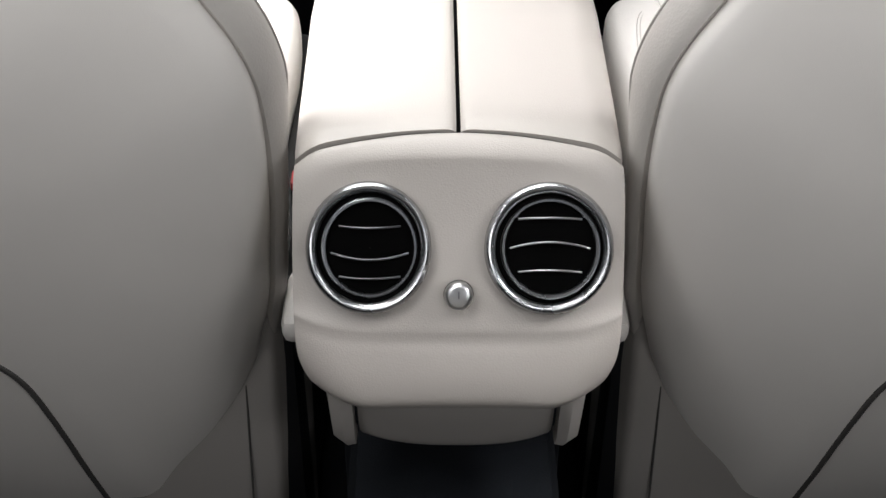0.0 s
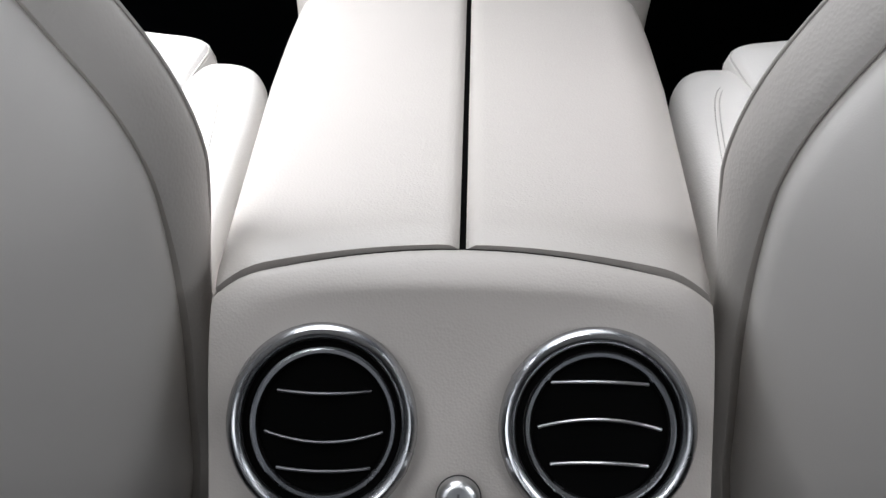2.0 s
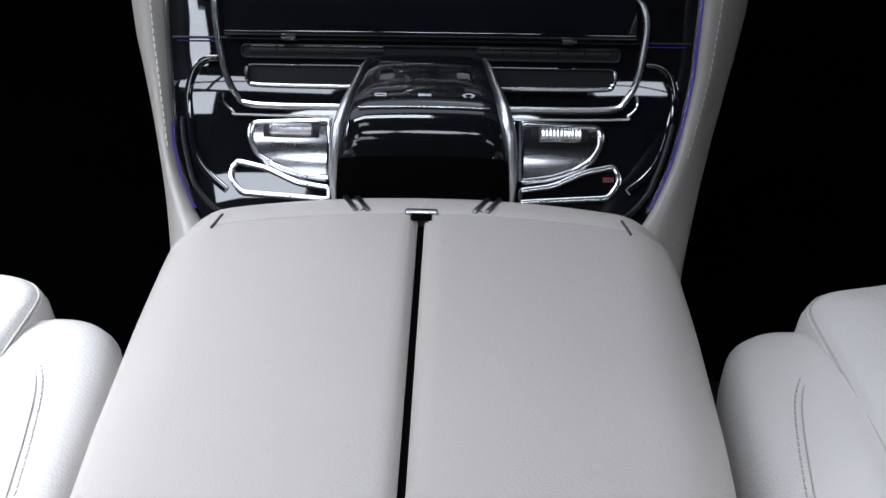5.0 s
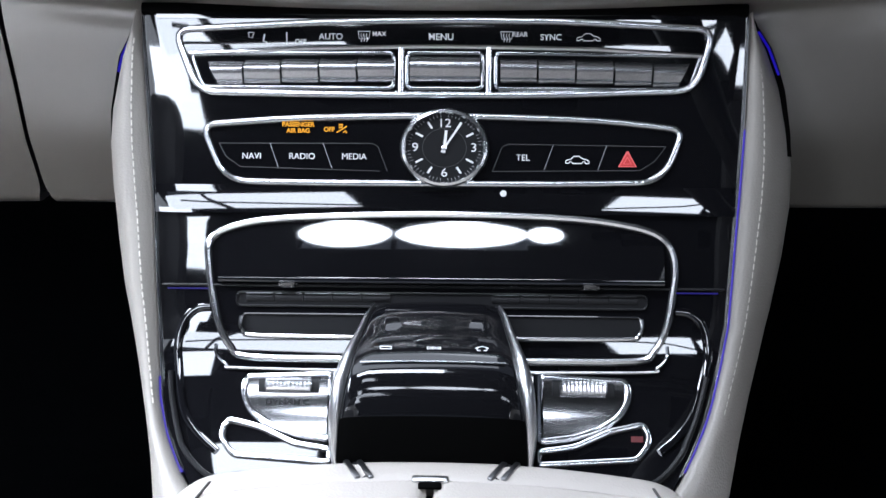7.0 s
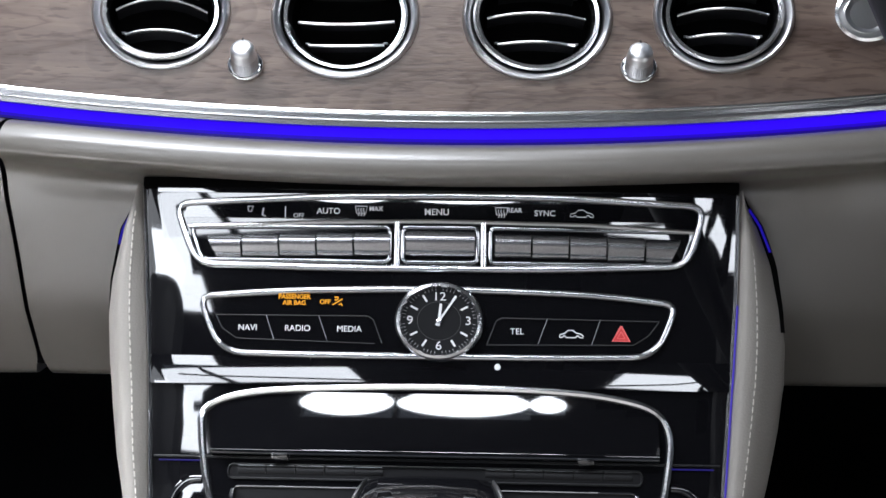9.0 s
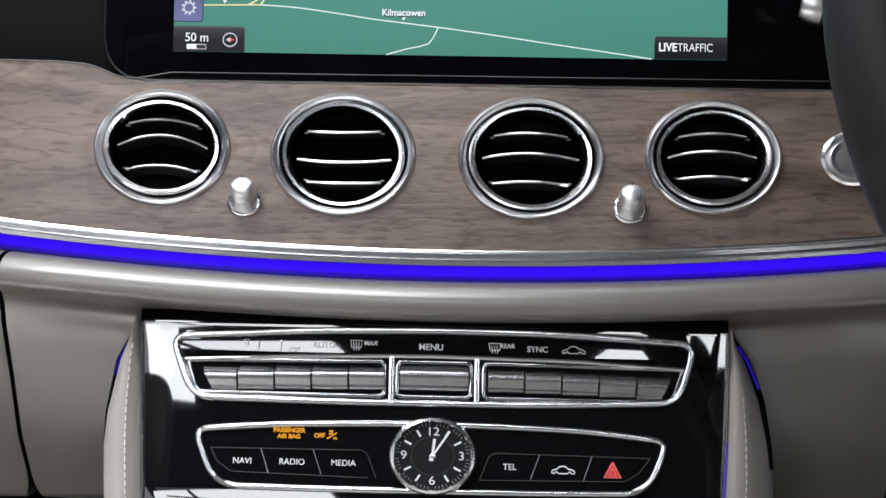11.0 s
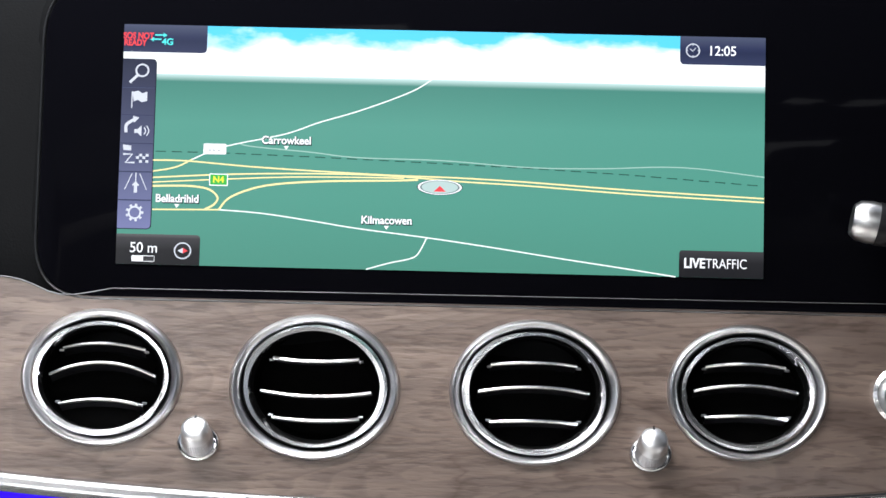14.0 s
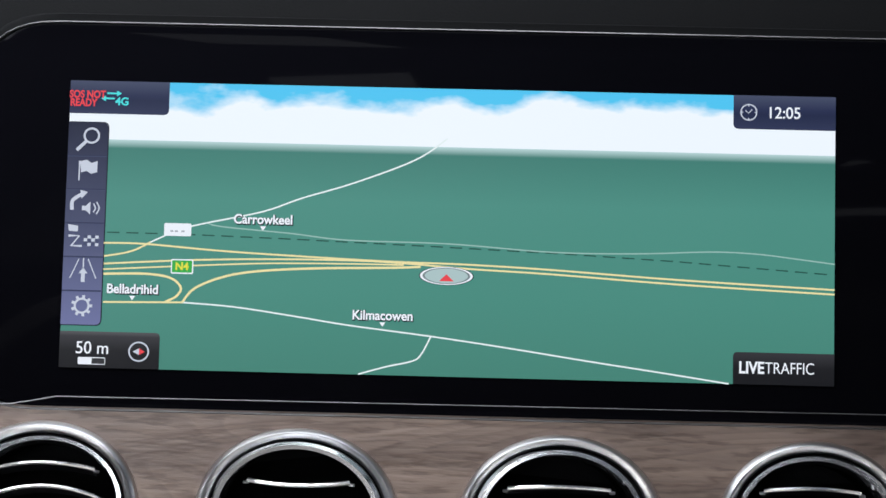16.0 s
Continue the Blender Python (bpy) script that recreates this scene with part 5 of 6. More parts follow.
for sgn in (-1, 1):
    pod = [(sgn * 0.0965, 0.4500), (sgn * 0.0975, 0.4440), (sgn * 0.0930, 0.4375), (sgn * 0.0830, 0.4330), (sgn * 0.0690, 0.4300), (sgn * 0.052, 0.4285), (sgn * 0.0525, 0.4515)]
    pod = rounded_path([(a, b, 0) for a, b in pod], 0.003)
    part("pod_frame", bead([on_panel(p.x, p.y, 0.0012) for p in pod], 0.0036, 0.0030, panel_normal, closed=True), CHROME, panel, "curved chrome switch frame")
    rr = []
    c0 = on_panel(0, 0.4470, 0.0016)
    for k in range(25):
        x = sgn * 0.0745 - 0.012 + 0.024 * k / 24
        r = 0.0036 + (0.00025 if k % 2 else 0) - (0.0008 if k in (0, 24) else 0)
        rr.append([Vector((x, c0.y + r * math.cos(a * math.pi / 8), c0.z + r * math.sin(a * math.pi / 8))) for a in range(16)])
    part("thumb_roller", capped(rr), BRIGHT, panel, "ribbed metal thumb roller", sharp=20)
    part("roller_well", bead([on_panel(sgn * 0.0745 - 0.0155 + 0.031 * k / 6, 0.4470, 0.0010) for k in range(7)], 0.0100, 0.0018, panel_normal), SATIN_BLACK, panel, "dark roller well")
    rows = []
    for k in range(9):
        z = 0.4500 - 0.0195 * k / 8
        x1 = lerp([(0.4500, 0.0955), (0.4440, 0.0960), (0.4375, 0.0915), (0.4330, 0.0815), (0.4305, 0.0700)], z)
        rows.append([on_panel(sgn * (0.0545 + (x1 - 0.0545) * j / 10), z, 0.0002 + 0.0016 * (1 - (k / 4 - 1) ** 2)) for j in range(11)])
    part("switch_plate", sheet(rows), POD_METAL, panel, "polished dark metal switch plate")
    if sgn < 0:
        q = on_panel(-0.0745, 0.4408, 0.0022)
        nn = panel_normal(q)
        lettering("lettering", "DYNAMIC", 0.0042, pose(q.x, q.y, q.z, math.degrees(math.atan2(-nn.y, nn.z)), 0, 0), SATIN_BLACK, panel, bold=0.00005, squeeze=1.2)
    part("pod_post", bead([on_panel(sgn * 0.0515, z, 0.003) for z in (0.452, 0.444, 0.436, 0.428)], 0.004, 0.006, panel_normal), CHROME, panel, "chrome post")
    tray = rounded_path([(sgn * 0.052, 0.4215, 0), (sgn * 0.101, 0.4235, 0), (sgn * 0.1075, 0.4290, 0), (sgn * 0.1050, 0.4350, 0), (sgn * 0.088, 0.4325, 0), (sgn * 0.070, 0.4272, 0), (sgn * 0.052, 0.4255, 0)], 0.003)
    part("tray_frame", bead([on_panel(p.x, p.y, 0.0010) for p in tray], 0.0030, 0.0026, panel_normal, closed=True), BRIGHT, panel, "chrome tray frame")
stroke_z = on_panel(0.101, 0.4300, 0.0008)
part("red_mark", ribbon([(-0.003, 0), (0.003, 0)], 0.003, Matrix.Translation(stroke_z) @ pose(0, 0, 0, 40, 0, 0), 0.0), DARK_RED, panel, "small red mark")

# touchpad bridge
bridge = thing("touchpad_controller", "arched gloss black touchpad controller with metal side trims", "controller")
SEC = [(-0.2040, 0.418, 0.047), (-0.2020, 0.436, 0.0465), (-0.1960, 0.457, 0.0450), (-0.1860, 0.4705, 0.0425), (-0.1740, 0.4765, 0.0405), (-0.1640, 0.4785, 0.0390), (-0.1520, 0.4798, 0.0368), (-0.1400, 0.4815, 0.0345), (-0.1310, 0.4812, 0.0322), (-0.1230, 0.4775, 0.0308), (-0.1170, 0.468, 0.030)]
SECD = smooth_line([(w, y, z) for y, z, w in SEC], 4)
rows = []
for p in SECD:
    w = p.x
    rows.append([Vector((-w - 0.001, p.y + 0.012, p.z - 0.022)), Vector((-w - 0.0008, p.y + 0.004, p.z - 0.008)), Vector((-w, p.y + 0.0008, p.z - 0.0022)), Vector((-w + 0.003, p.y, p.z - 0.0004))] + [Vector((-w + 0.003 + (2 * w - 0.006) * k / 10, p.y, p.z + 0.0012 * (1 - (k / 5 - 1) ** 2))) for k in range(1, 10)] + [Vector((w - 0.003, p.y, p.z - 0.0004)), Vector((w, p.y + 0.0008, p.z - 0.0022)), Vector((w + 0.0008, p.y + 0.004, p.z - 0.008)), Vector((w + 0.001, p.y + 0.012, p.z - 0.022))])
part("body", sheet(rows[8:]), BRIDGE_BLACK, bridge, "gloss black palm rest", sharp=60)
part("front_face", sheet(rows[:9]), VOID, bridge, "matt black front below the palm rest", sharp=60)
# crescent trims, widest at the shoulder and running out thin at both ends
for s in (-1, 1):
    rows = []
    for k, p in enumerate(SECD):
        f = k / (len(SECD) - 1)
        w = lerp([(0.0, 0.0004), (0.06, 0.0012), (0.16, 0.0028), (0.30, 0.0036), (0.42, 0.0031), (0.60, 0.0019), (0.80, 0.0011), (1.0, 0.0006)], f)
        ahead = SECD[min(k + 1, len(SECD) - 1)] - SECD[max(k - 1, 0)]
        nn = Vector((0, -ahead.z, ahead.y)).normalized()
        c = Vector((s * (p.x - 0.0010 + w), p.y, p.z)) - nn * 0.0034
        rows.append([c + Vector((s * w * math.cos(j * math.pi / 10), 0, 0)) + nn * (0.0034 * math.sin(j * math.pi / 10)) for j in range(20)])
    part("side_trim", capped(rows), RING, bridge, "curved chrome side trim")
part("key_joint", bead([Vector((x, -0.1775, 0.4762 + 0.0010 * (1 - (x / 0.04) ** 2))) for x in [i / 200 for i in range(-7, 8)]], 0.0010, 0.0012, (0, -0.4, 0.9)), CHROME, bridge, "thin metal line")
part("touch_surface", slab(rect(0.052, 0.022, 0.004), 0.0012, pose(0, -0.1440, 0.4806, 8, 0, 0), 0.0004), BRIDGE_BLACK, bridge, "smooth touch surface")
SIGNS = ((-0.0265, (((-0.004, 0.0), (-0.0022, 0.0016)), ((-0.004, 0.0), (-0.0022, -0.0016)), ((-0.0036, 0.0010), (0.004, 0.0010), (0.004, -0.0012), (-0.0026, -0.0012)))),
         (0.0, (((-0.0042, -0.0012), (-0.0042, 0.0014), (-0.0012, 0.0), (-0.0042, -0.0012)), ((-0.0008, -0.0012), (-0.0008, 0.0014), (0.0022, 0.0), (-0.0008, -0.0012)), ((0.0030, -0.0013), (0.0030, 0.0014)), ((0.0044, -0.0013), (0.0044, 0.0014)))),
         (0.0265, (((-0.0045, 0.0002), (0.0, 0.0022), (0.0045, 0.0002)), ((-0.0032, 0.0004), (-0.0032, -0.0018), (-0.0010, -0.0018)), ((0.0010, -0.0018), (0.0032, -0.0018), (0.0032, 0.0004)))))
for x, lines in SIGNS:
    bm = bmesh.new()
    for pts in lines:
        for a, b in zip(pts, pts[1:]):
            ribbon([Vector(a) * 0.72, Vector(b) * 0.72], 0.0005, pose(x * 0.89, -0.1690, 0.4792, 14, 0, 0), 0.0003, bm)
    part("key_mark", bm, PRINT, bridge, "small white key symbol")

# ---- centre console ----
console = thing("centre_console", "beige leather centre console with split armrest lid", "console")


def lid_z(y):
    return 0.4570 - 0.0890 * (y + 0.425)


EDGE = [(-0.198, 0.117), (-0.215, 0.1245), (-0.23, 0.1285), (-0.25, 0.1310), (-0.30, 0.1345), (-0.38, 0.1365), (-0.50, 0.1335), (-0.60, 0.1310), (-0.66, 0.1290), (-0.68, 0.128)]


def front_edge(x):
    return -0.1985 - 0.9 * x * x - 0.00000004 / max(0.0004, (0.135 - abs(x)) ** 2.2)


def rear_edge(x):
    return -0.6250 - 1.6 * x * x


def lid_crown(x):
    return -0.0050 * (x / 0.128) ** 2 - 0.0105 * max(0, (abs(x) - 0.104) / 0.026) ** 2


LIP = 0.0215


def half_lid(s, nm):
    rows = []
    nu, nv = 26, 40
    for j in range(-2, nv + 3):
        v = min(max(j / nv, 0), 1)
        over_v = -j if j < 0 else (j - nv if j > nv else 0)
        row = []
        for i in range(-2, nu + 3):
            u = min(max(i / nu, 0), 1)
            over_u = -i if i < 0 else (i - nu if i > nu else 0)
            xm = 0.0018 + (0.124 - 0.0018) * u
            y0, y1 = front_edge(xm) - LIP, rear_edge(xm)
            y = y0 + (y1 - y0) * v
            wide = lerp(EDGE, y)
            x = 0.0018 + (wide - 0.0018) * u
            crown = lid_crown(x)
            gap = min(1.0, (x - 0.0018) / 0.007)
            crown -= 0.0032 * (1 - gap) ** 2
            dv = min(v, 1 - v) * abs(y1 - y0)
            crown -= (0.0032 * max(0, 1 - dv / 0.006) ** 2 if v > 0.5 else 0.0006 * max(0, 1 - dv / 0.003) ** 2)
            drop = 0.0
            if over_v or over_u:
                drop = 0.006 if max(over_v, over_u) == 1 else 0.022
            row.append(Vector((s * x, y, lid_z(y) + crown - drop)))
        rows.append(row)
    part(nm, sheet(rows), LEATHER, console, "padded beige leather lid half", sharp=75)


half_lid(-1, "lid")
half_lid(1, "lid")
part("lid_joint", bead([Vector((x, rear_edge(x) - 0.0035, lid_z(-0.63) + lid_crown(x) - 0.0062)) for x in [k * 0.0043 for k in range(-30, 31)]], 0.0060, 0.0020, (0, 0, 1)), VOID, console, "dark joint behind the lid")
part("lid_gap", box(-0.0034, 0.0034, -0.63, -0.2235, 0.40, 0.432, 0), VOID, console, "dark gap between the lid halves")
bm = bmesh.new()
vs = [Vector((-0.0030, -0.628, lid_z(-0.628) - 0.007)), Vector((0.0030, -0.628, lid_z(-0.628) - 0.007)), Vector((0.0030, -0.2235, lid_z(-0.2235) - 0.007)), Vector((-0.0030, -0.2235, lid_z(-0.2235) - 0.007))]
bm.faces.new([bm.verts.new(v) for v in vs])
part("gap_floor", bm, VOID, console)
bm = slab(rect(0.017, 0.0042, 0.001), 0.0016, Matrix.Translation((0, -0.2195, lid_z(-0.2195) - 0.0008)), 0.0004)
part("release_tab", bm, BRUSHED, console, "small metal release tab")
# flush dark plate in place of a shaded hollow
part("tab_recess", slab(rect(0.011, 0.004, 0.0012), 0.0012, Matrix.Translation((0, -0.2240, lid_z(-0.2240) - 0.0012)), 0.0003), VOID, console, "dark plate for the shaded recess under the release tab")
for s in (-1, 1):
    m = Matrix.Translation((s * 0.0345, -0.2110, lid_z(-0.211) - 0.0030)) @ pose(0, 0, 0, -9, 0, s * -24)
    part("lid_clip_bed", slab(rect(0.0060, 0.0170, 0.001), 0.0020, m, 0.0004), SATIN_BLACK, console, "black bed between the hinge arms")
    for off in (-0.0032, 0.0032):
        m = Matrix.Translation((s * 0.0345 + off, -0.2110, lid_z(-0.211) - 0.0024)) @ pose(0, 0, 0, -9, 0, s * -24)
        part("lid_clip", slab(rect(0.0028, 0.0185, 0.001), 0.0026, m, 0.0005), DARK_METAL, console, "dark metal hinge arm of the lid")
    part("corner_joint", bead([Vector((s * (0.1030 + 0.0050 * k / 6), -0.2140 - 0.0190 * k / 6, lid_z(-0.214 - 0.019 * k / 6) + lid_crown(0.105) - 0.0002 - (0.0055 if k == 0 else 0.0016 if k == 1 else 0))) for k in range(7)], 0.0014, 0.0016, (0, 0, 1)), SEAM, console, "fine joint")
# front lip between lid and panel, running round to the cheeks
rows = []
for k in range(61):
    x = -0.1285 + 0.257 * k / 60
    y = front_edge(x * 0.96)
    z = lid_z(y) + lid_crown(x) - 0.006 * max(0, (abs(x) - 0.100) / 0.028) ** 2
    rows.append([Vector((x, y - LIP + 0.0012, lid_z(y - LIP) + lid_crown(x) - 0.012)), Vector((x, y - LIP + 0.0004, lid_z(y - LIP) + lid_crown(x) - 0.0008)), Vector((x, y - LIP + 0.0014, lid_z(y - LIP) + lid_crown(x) - 0.0002)), Vector((x, y - 0.014, z + 0.0010)), Vector((x, y - 0.008, z + 0.0004)), Vector((x, y - 0.003, z - 0.0016)), Vector((x, y + 0.001, z - 0.0055)), Vector((x, y + 0.003, z - 0.012)), Vector((x, y + 0.004, z - 0.040))])
part("front_lip", sheet(rows), LEATHER, console, "pale leather front lip", sharp=60)
# sides of the console
for s in (-1, 1):
    rows = []
    for k in range(31):
        y = -0.20 - 0.43 * k / 30
        e = lerp(EDGE, y)
        z = lid_z(y) - 0.0232
        rows.append([Vector((s * (e - 0.001), y, z - 0.002)), Vector((s * (e + 0.0005), y, z - 0.010)), Vector((s * (e - 0.001), y, z - 0.05)), Vector((s * (e - 0.006), y, z - 0.11)), Vector((s * (e - 0.012), y, 0.24))])
    part("side_panel", sheet(rows), PLASTIC, console, "beige console side")
    part("lower_side", box(*sorted((s * 0.085, s * 0.108)), -0.60, -0.20, -0.11, 0.25, 0.004), CARPET, console, "black carpeted lower side")
# leather cheeks beside the control panel, and the black joint round their upper ends
OUT_LEFT = [(0.6165, 0.1535), (0.608, 0.1585), (0.5935, 0.1665), (0.569, 0.1723), (0.553, 0.1735), (0.532, 0.1720), (0.511, 0.1690), (0.488, 0.1650), (0.468, 0.1595), (0.450, 0.1540), (0.430, 0.1475), (0.4128, 0.1417), (0.400, 0.1375)]
OUT_RIGHT = [(0.6165, 0.1580), (0.611, 0.1600), (0.5986, 0.1690), (0.580, 0.1770), (0.559, 0.1817), (0.543, 0.1835), (0.525, 0.1828), (0.505, 0.1790), (0.482, 0.1732), (0.461, 0.1662), (0.440, 0.1580), (0.4226, 0.1508), (0.410, 0.1447), (0.400, 0.1400)]
rows = []
for k in range(16):
    z = 0.6235 - k * 0.0050
    slim = 0.0028 * min(1.0, max(0.0, (z - 0.553) / 0.04)) - 0.0004
    e, g = lerp(OUT_LEFT, z) + slim, lerp(OUT_RIGHT, z) + slim
    if z > 0.6165:
        e, g = e - (z - 0.6165) * 0.9, g - (z - 0.6165) * 0.9
    rows.append([on_panel(-e, z, -0.030), on_panel(-e, z, -0.0125)] + [on_panel(-e + (e + g) * f / 6, z, -0.0100) for f in range(1, 6)] + [on_panel(g, z, -0.0125), on_panel(g, z, -0.030)])
part("panel_joint", sheet(rows), VOID, console, "black joint round the control panel")
SECTION_LEFT = ((0.0, -0.014), (0.0, -0.0015), (0.03, 0.0010), (0.12, 0.0034), (0.30, 0.0056), (0.46, 0.0060), (0.60, 0.0042), (0.76, -0.0008), (0.90, -0.0070), (0.98, -0.0125), (1.0, -0.0170))
SECTION_RIGHT = ((0.0, -0.014), (0.0, -0.0015), (0.03, 0.0014), (0.10, 0.0034), (0.18, 0.0040), (0.30, 0.0034), (0.42, 0.0018), (0.55, -0.0014), (0.70, -0.0056), (0.84, -0.0100), (0.95, -0.0140), (1.0, -0.0180))
for s, tab, out in ((-1, LEFT, OUT_LEFT), (1, RIGHT, OUT_RIGHT)):
    rows = []
    for k in range(-2, 54):
        z = 0.6130 - max(k, 0) * 0.0040
        a, o = lerp(tab, z) + s * 0.0016, s * lerp(out, z)
        flat_top = (0.016, 0.005, 0.0)[k + 2] if k < 1 else 0.0
        ring = [on_panel(a + (o - a) * f, z, h - flat_top) for f, h in (SECTION_LEFT if s < 0 else SECTION_RIGHT)]
        back = ring[-1]
        rows.append(ring + [back + Vector((-s * 0.004, 0.03, -0.012)), back + Vector((-s * 0.012, 0.10, -0.05))])
    rows.append([Vector((v.x, v.y - 0.004, v.z - 0.03)) for v in rows[-1]])
    part("cheek", sheet(rows), CHEEK_LEATHER_SHADED, console, "stitched pale leather cheek, darkened for shade", sharp=70)
    part("stitching", dashes([on_panel(lerp(tab, z) + (s * lerp(out, z) - lerp(tab, z)) * (0.34 if s < 0 else 0.40), z, 0.0062 if s < 0 else 0.0024) for z in [0.600 - k * 0.005 for k in range(33)]], 0.0008, panel_normal, 0.0042, 0.0028, 0.0008), THREAD, console, "pale stitching")
    # glowing bead, no lamp: stands for the violet reflection on the inner cheek
    glow = [on_panel(lerp(tab, z) + s * 0.0010, z, 0.0008) for z in [(0.560 if s > 0 else 0.450) - k * 0.004 for k in range(36 if s > 0 else 9)]]
    part("light_line", bead(glow, 0.0016, 0.0012, panel_normal), VIOLET_CAST, console, "glowing bead for violet light falling on the cheek")
    top = [on_panel(s * (lerp(out, z) + 0.0006), z, -0.0115) for z in [0.606 - k * 0.004 for k in range(6)]]
    part("light_line", bead(top, 0.0014, 0.0014, panel_normal), BLUE_DIM, console, "blue ambient light line")
# dark trim that closes the panel towards the lid
rim = [(lerp(LEFT, z) + 0.0045, z) for z in (0.452, 0.444, 0.436, 0.430, 0.425)] + [(-0.117, 0.4192), (-0.106, 0.4158), (-0.085, 0.4140), (-0.045, 0.4130), (0.0, 0.4128), (0.045, 0.4130), (0.085, 0.4140), (0.104, 0.4158), (0.114, 0.4190)] + [(lerp(RIGHT, z) - 0.0045, z) for z in (0.425, 0.430, 0.436, 0.444, 0.452)]
part("panel_rim", bead([on_panel(p.x, p.y, 0.0010) for p in smooth_line([(a, b, 0) for a, b in rim], 5)], 0.0030, 0.0040, panel_normal), SATIN_BLACK, console, "dark satin rim round the foot of the panel")

# rear end of the console: brow rows follow the lid, face rows follow the leaning plane
rows = []
for d, e in ((0.0, 0.012), (0.0, 0.005), (0.0012, 0.0014), (0.0035, 0.0002), (0.007, 0.0), (0.0125, 0.0011), (0.0180, 0.0028), (0.0224, 0.0048), (0.0250, 0.0068), (0.0263, 0.0088), (0.0271, 0.0110)):
    row = []
    for k in range(-26, 27):
        t = math.sin(k / 26 * math.pi / 2)
        x = 0.1285 * t
        row.append(Vector((x * (1 + 0.012 * d / 0.03), rear_edge(x) - 0.0070 - d * (1 - 0.62 * t * t), lid_z(-0.63) + lid_crown(x) - e * (1 + 0.2 * t * t))))
    rows.append(row)
FACE = [(-0.7000, 0.4040, 0.1315, 0.006), (-0.7200, 0.3780, 0.1315, 0.011), (-0.7320, 0.3625, 0.1310, 0.0135), (-0.7368, 0.3555, 0.1306, 0.0145), (-0.7390, 0.3500, 0.1304, 0.015), (-0.7415, 0.3455, 0.1303, 0.015), (-0.7470, 0.3395, 0.1298, 0.0155), (-0.7535, 0.3310, 0.1280, 0.0165), (-0.7595, 0.3205, 0.1240, 0.019), (-0.7640, 0.3080, 0.1175, 0.022), (-0.7640, 0.3000, 0.1110, 0.026), (-0.7590, 0.2940, 0.1050, 0.028), (-0.7400, 0.2930, 0.1000, 0.028), (-0.68, 0.305, 0.10, 0.0)]
fine = smooth_line([(a, b, c) for a, b, c, _ in FACE], 4)
bends = smooth_line([(d, 0, 0) for *_, d in FACE], 4)
for p, q in zip(fine, bends):
    row = []
    for k in range(-26, 27):
        t = math.sin(k / 26 * math.pi / 2)
        row.append(Vector((p.z * t, p.x + q.x * max(0, (abs(t) - 0.62) / 0.38) ** 2.2, p.y + (0.011 * math.exp(-((p.y - 0.349) / 0.015) ** 2) - 0.004) * t * t)))
    rows.append(row)
brow_end, face_top = rows[10], rows[11]
rows[11:11] = [[p.lerp(q, u / 9) + Vector((0, 0.0014, -0.0011)) * math.sin(math.pi * u / 9) for p, q in zip(brow_end, face_top)] for u in range(1, 9)]
first, last = 4, 20
for k in range(53):
    t = abs(math.sin((k - 26) / 26 * math.pi / 2))
    f = min(1.0, max(0.0, (t - 0.35) / 0.65))
    f = 0.10 + 0.90 * f * f * f * (4 - 3 * f)
    p, q = rows[first][k].copy(), rows[last][k].copy()
    side = max(0.0, (t - 0.55) / 0.45)
    c = Vector(((p.x + q.x) / 2, p.y + (q.y - p.y) * (0.55 - 0.10 * side), p.z - 0.002 - 0.008 * side))
    for i in range(first + 1, last):
        u = (i - first) / (last - first)
        rows[i][k] = rows[i][k].lerp(p * (1 - u) ** 2 + c * 2 * u * (1 - u) + q * u * u, f)
rows = [[Vector((r[0].x * 0.985, r[0].y + 0.08, r[0].z - 0.012))] + [Vector((r[0].x, r[0].y + 0.012, r[0].z - 0.004))] + r + [Vector((r[-1].x, r[-1].y + 0.012, r[-1].z - 0.004))] + [Vector((r[-1].x * 0.985, r[-1].y + 0.08, r[-1].z - 0.012))] for r in rows]
part("rear_module", sheet(rows), LEATHER, console, "beige rear console end with soft brow over the vents", sharp=80)
bm = bmesh.new()
rows = []
for z, y, w in ((0.310, -0.715, 0.088), (0.255, -0.726, 0.085), (0.214, -0.726, 0.083), (0.204, -0.720, 0.081), (0.204, -0.690, 0.081), (0.24, -0.60, 0.07)):
    rows.append([Vector((w * (k / 10 - 1), y + 0.012 * abs(k / 10 - 1) ** 3, z + 0.003 * abs(k / 10 - 1) ** 2)) for k in range(21)])
part("lower_cover", sheet(rows), PLASTIC, console, "beige lower cover")
for s in (-1, 1):
    rows = []
    for z, y, x0, x1 in ((0.312, -0.715, 0.0905, 0.112), (0.270, -0.724, 0.0885, 0.109), (0.220, -0.727, 0.0865, 0.105), (0.208, -0.722, 0.0855, 0.100), (0.205, -0.70, 0.0855, 0.100)):
        rows.append([Vector((s * x0, y + 0.02, z)), Vector((s * x0, y, z)), Vector((s * (x0 + x1) / 2, y - 0.002, z)), Vector((s * x1, y + 0.004, z)), Vector((s * x1, y + 0.05, z))])
    part("lower_strip", sheet(rows), PLASTIC, console, "beige side strip")
RP = leaning(0, -0.7005, 0.4075, 37.3)
for x in (-0.0705, 0.0705):
    air_vent(RP @ Matrix.Translation((x, 0.0030, 0.0050)) @ Matrix.Diagonal((0.945 if x < 0 else 0.975, 1, 1, 1)), 0.0515, rear=True, turn=(3, 3) if x < 0 else (-2, -3), bows=(-0.0012, -0.0050, -0.0014) if x < 0 else (0.0010, 0.0048, 0.0014), tiers=(0.47, -0.12, -0.64) if x < 0 else (0.64, 0.0, -0.52), dim=x < 0, dx=0.001, group="rear console air vents")
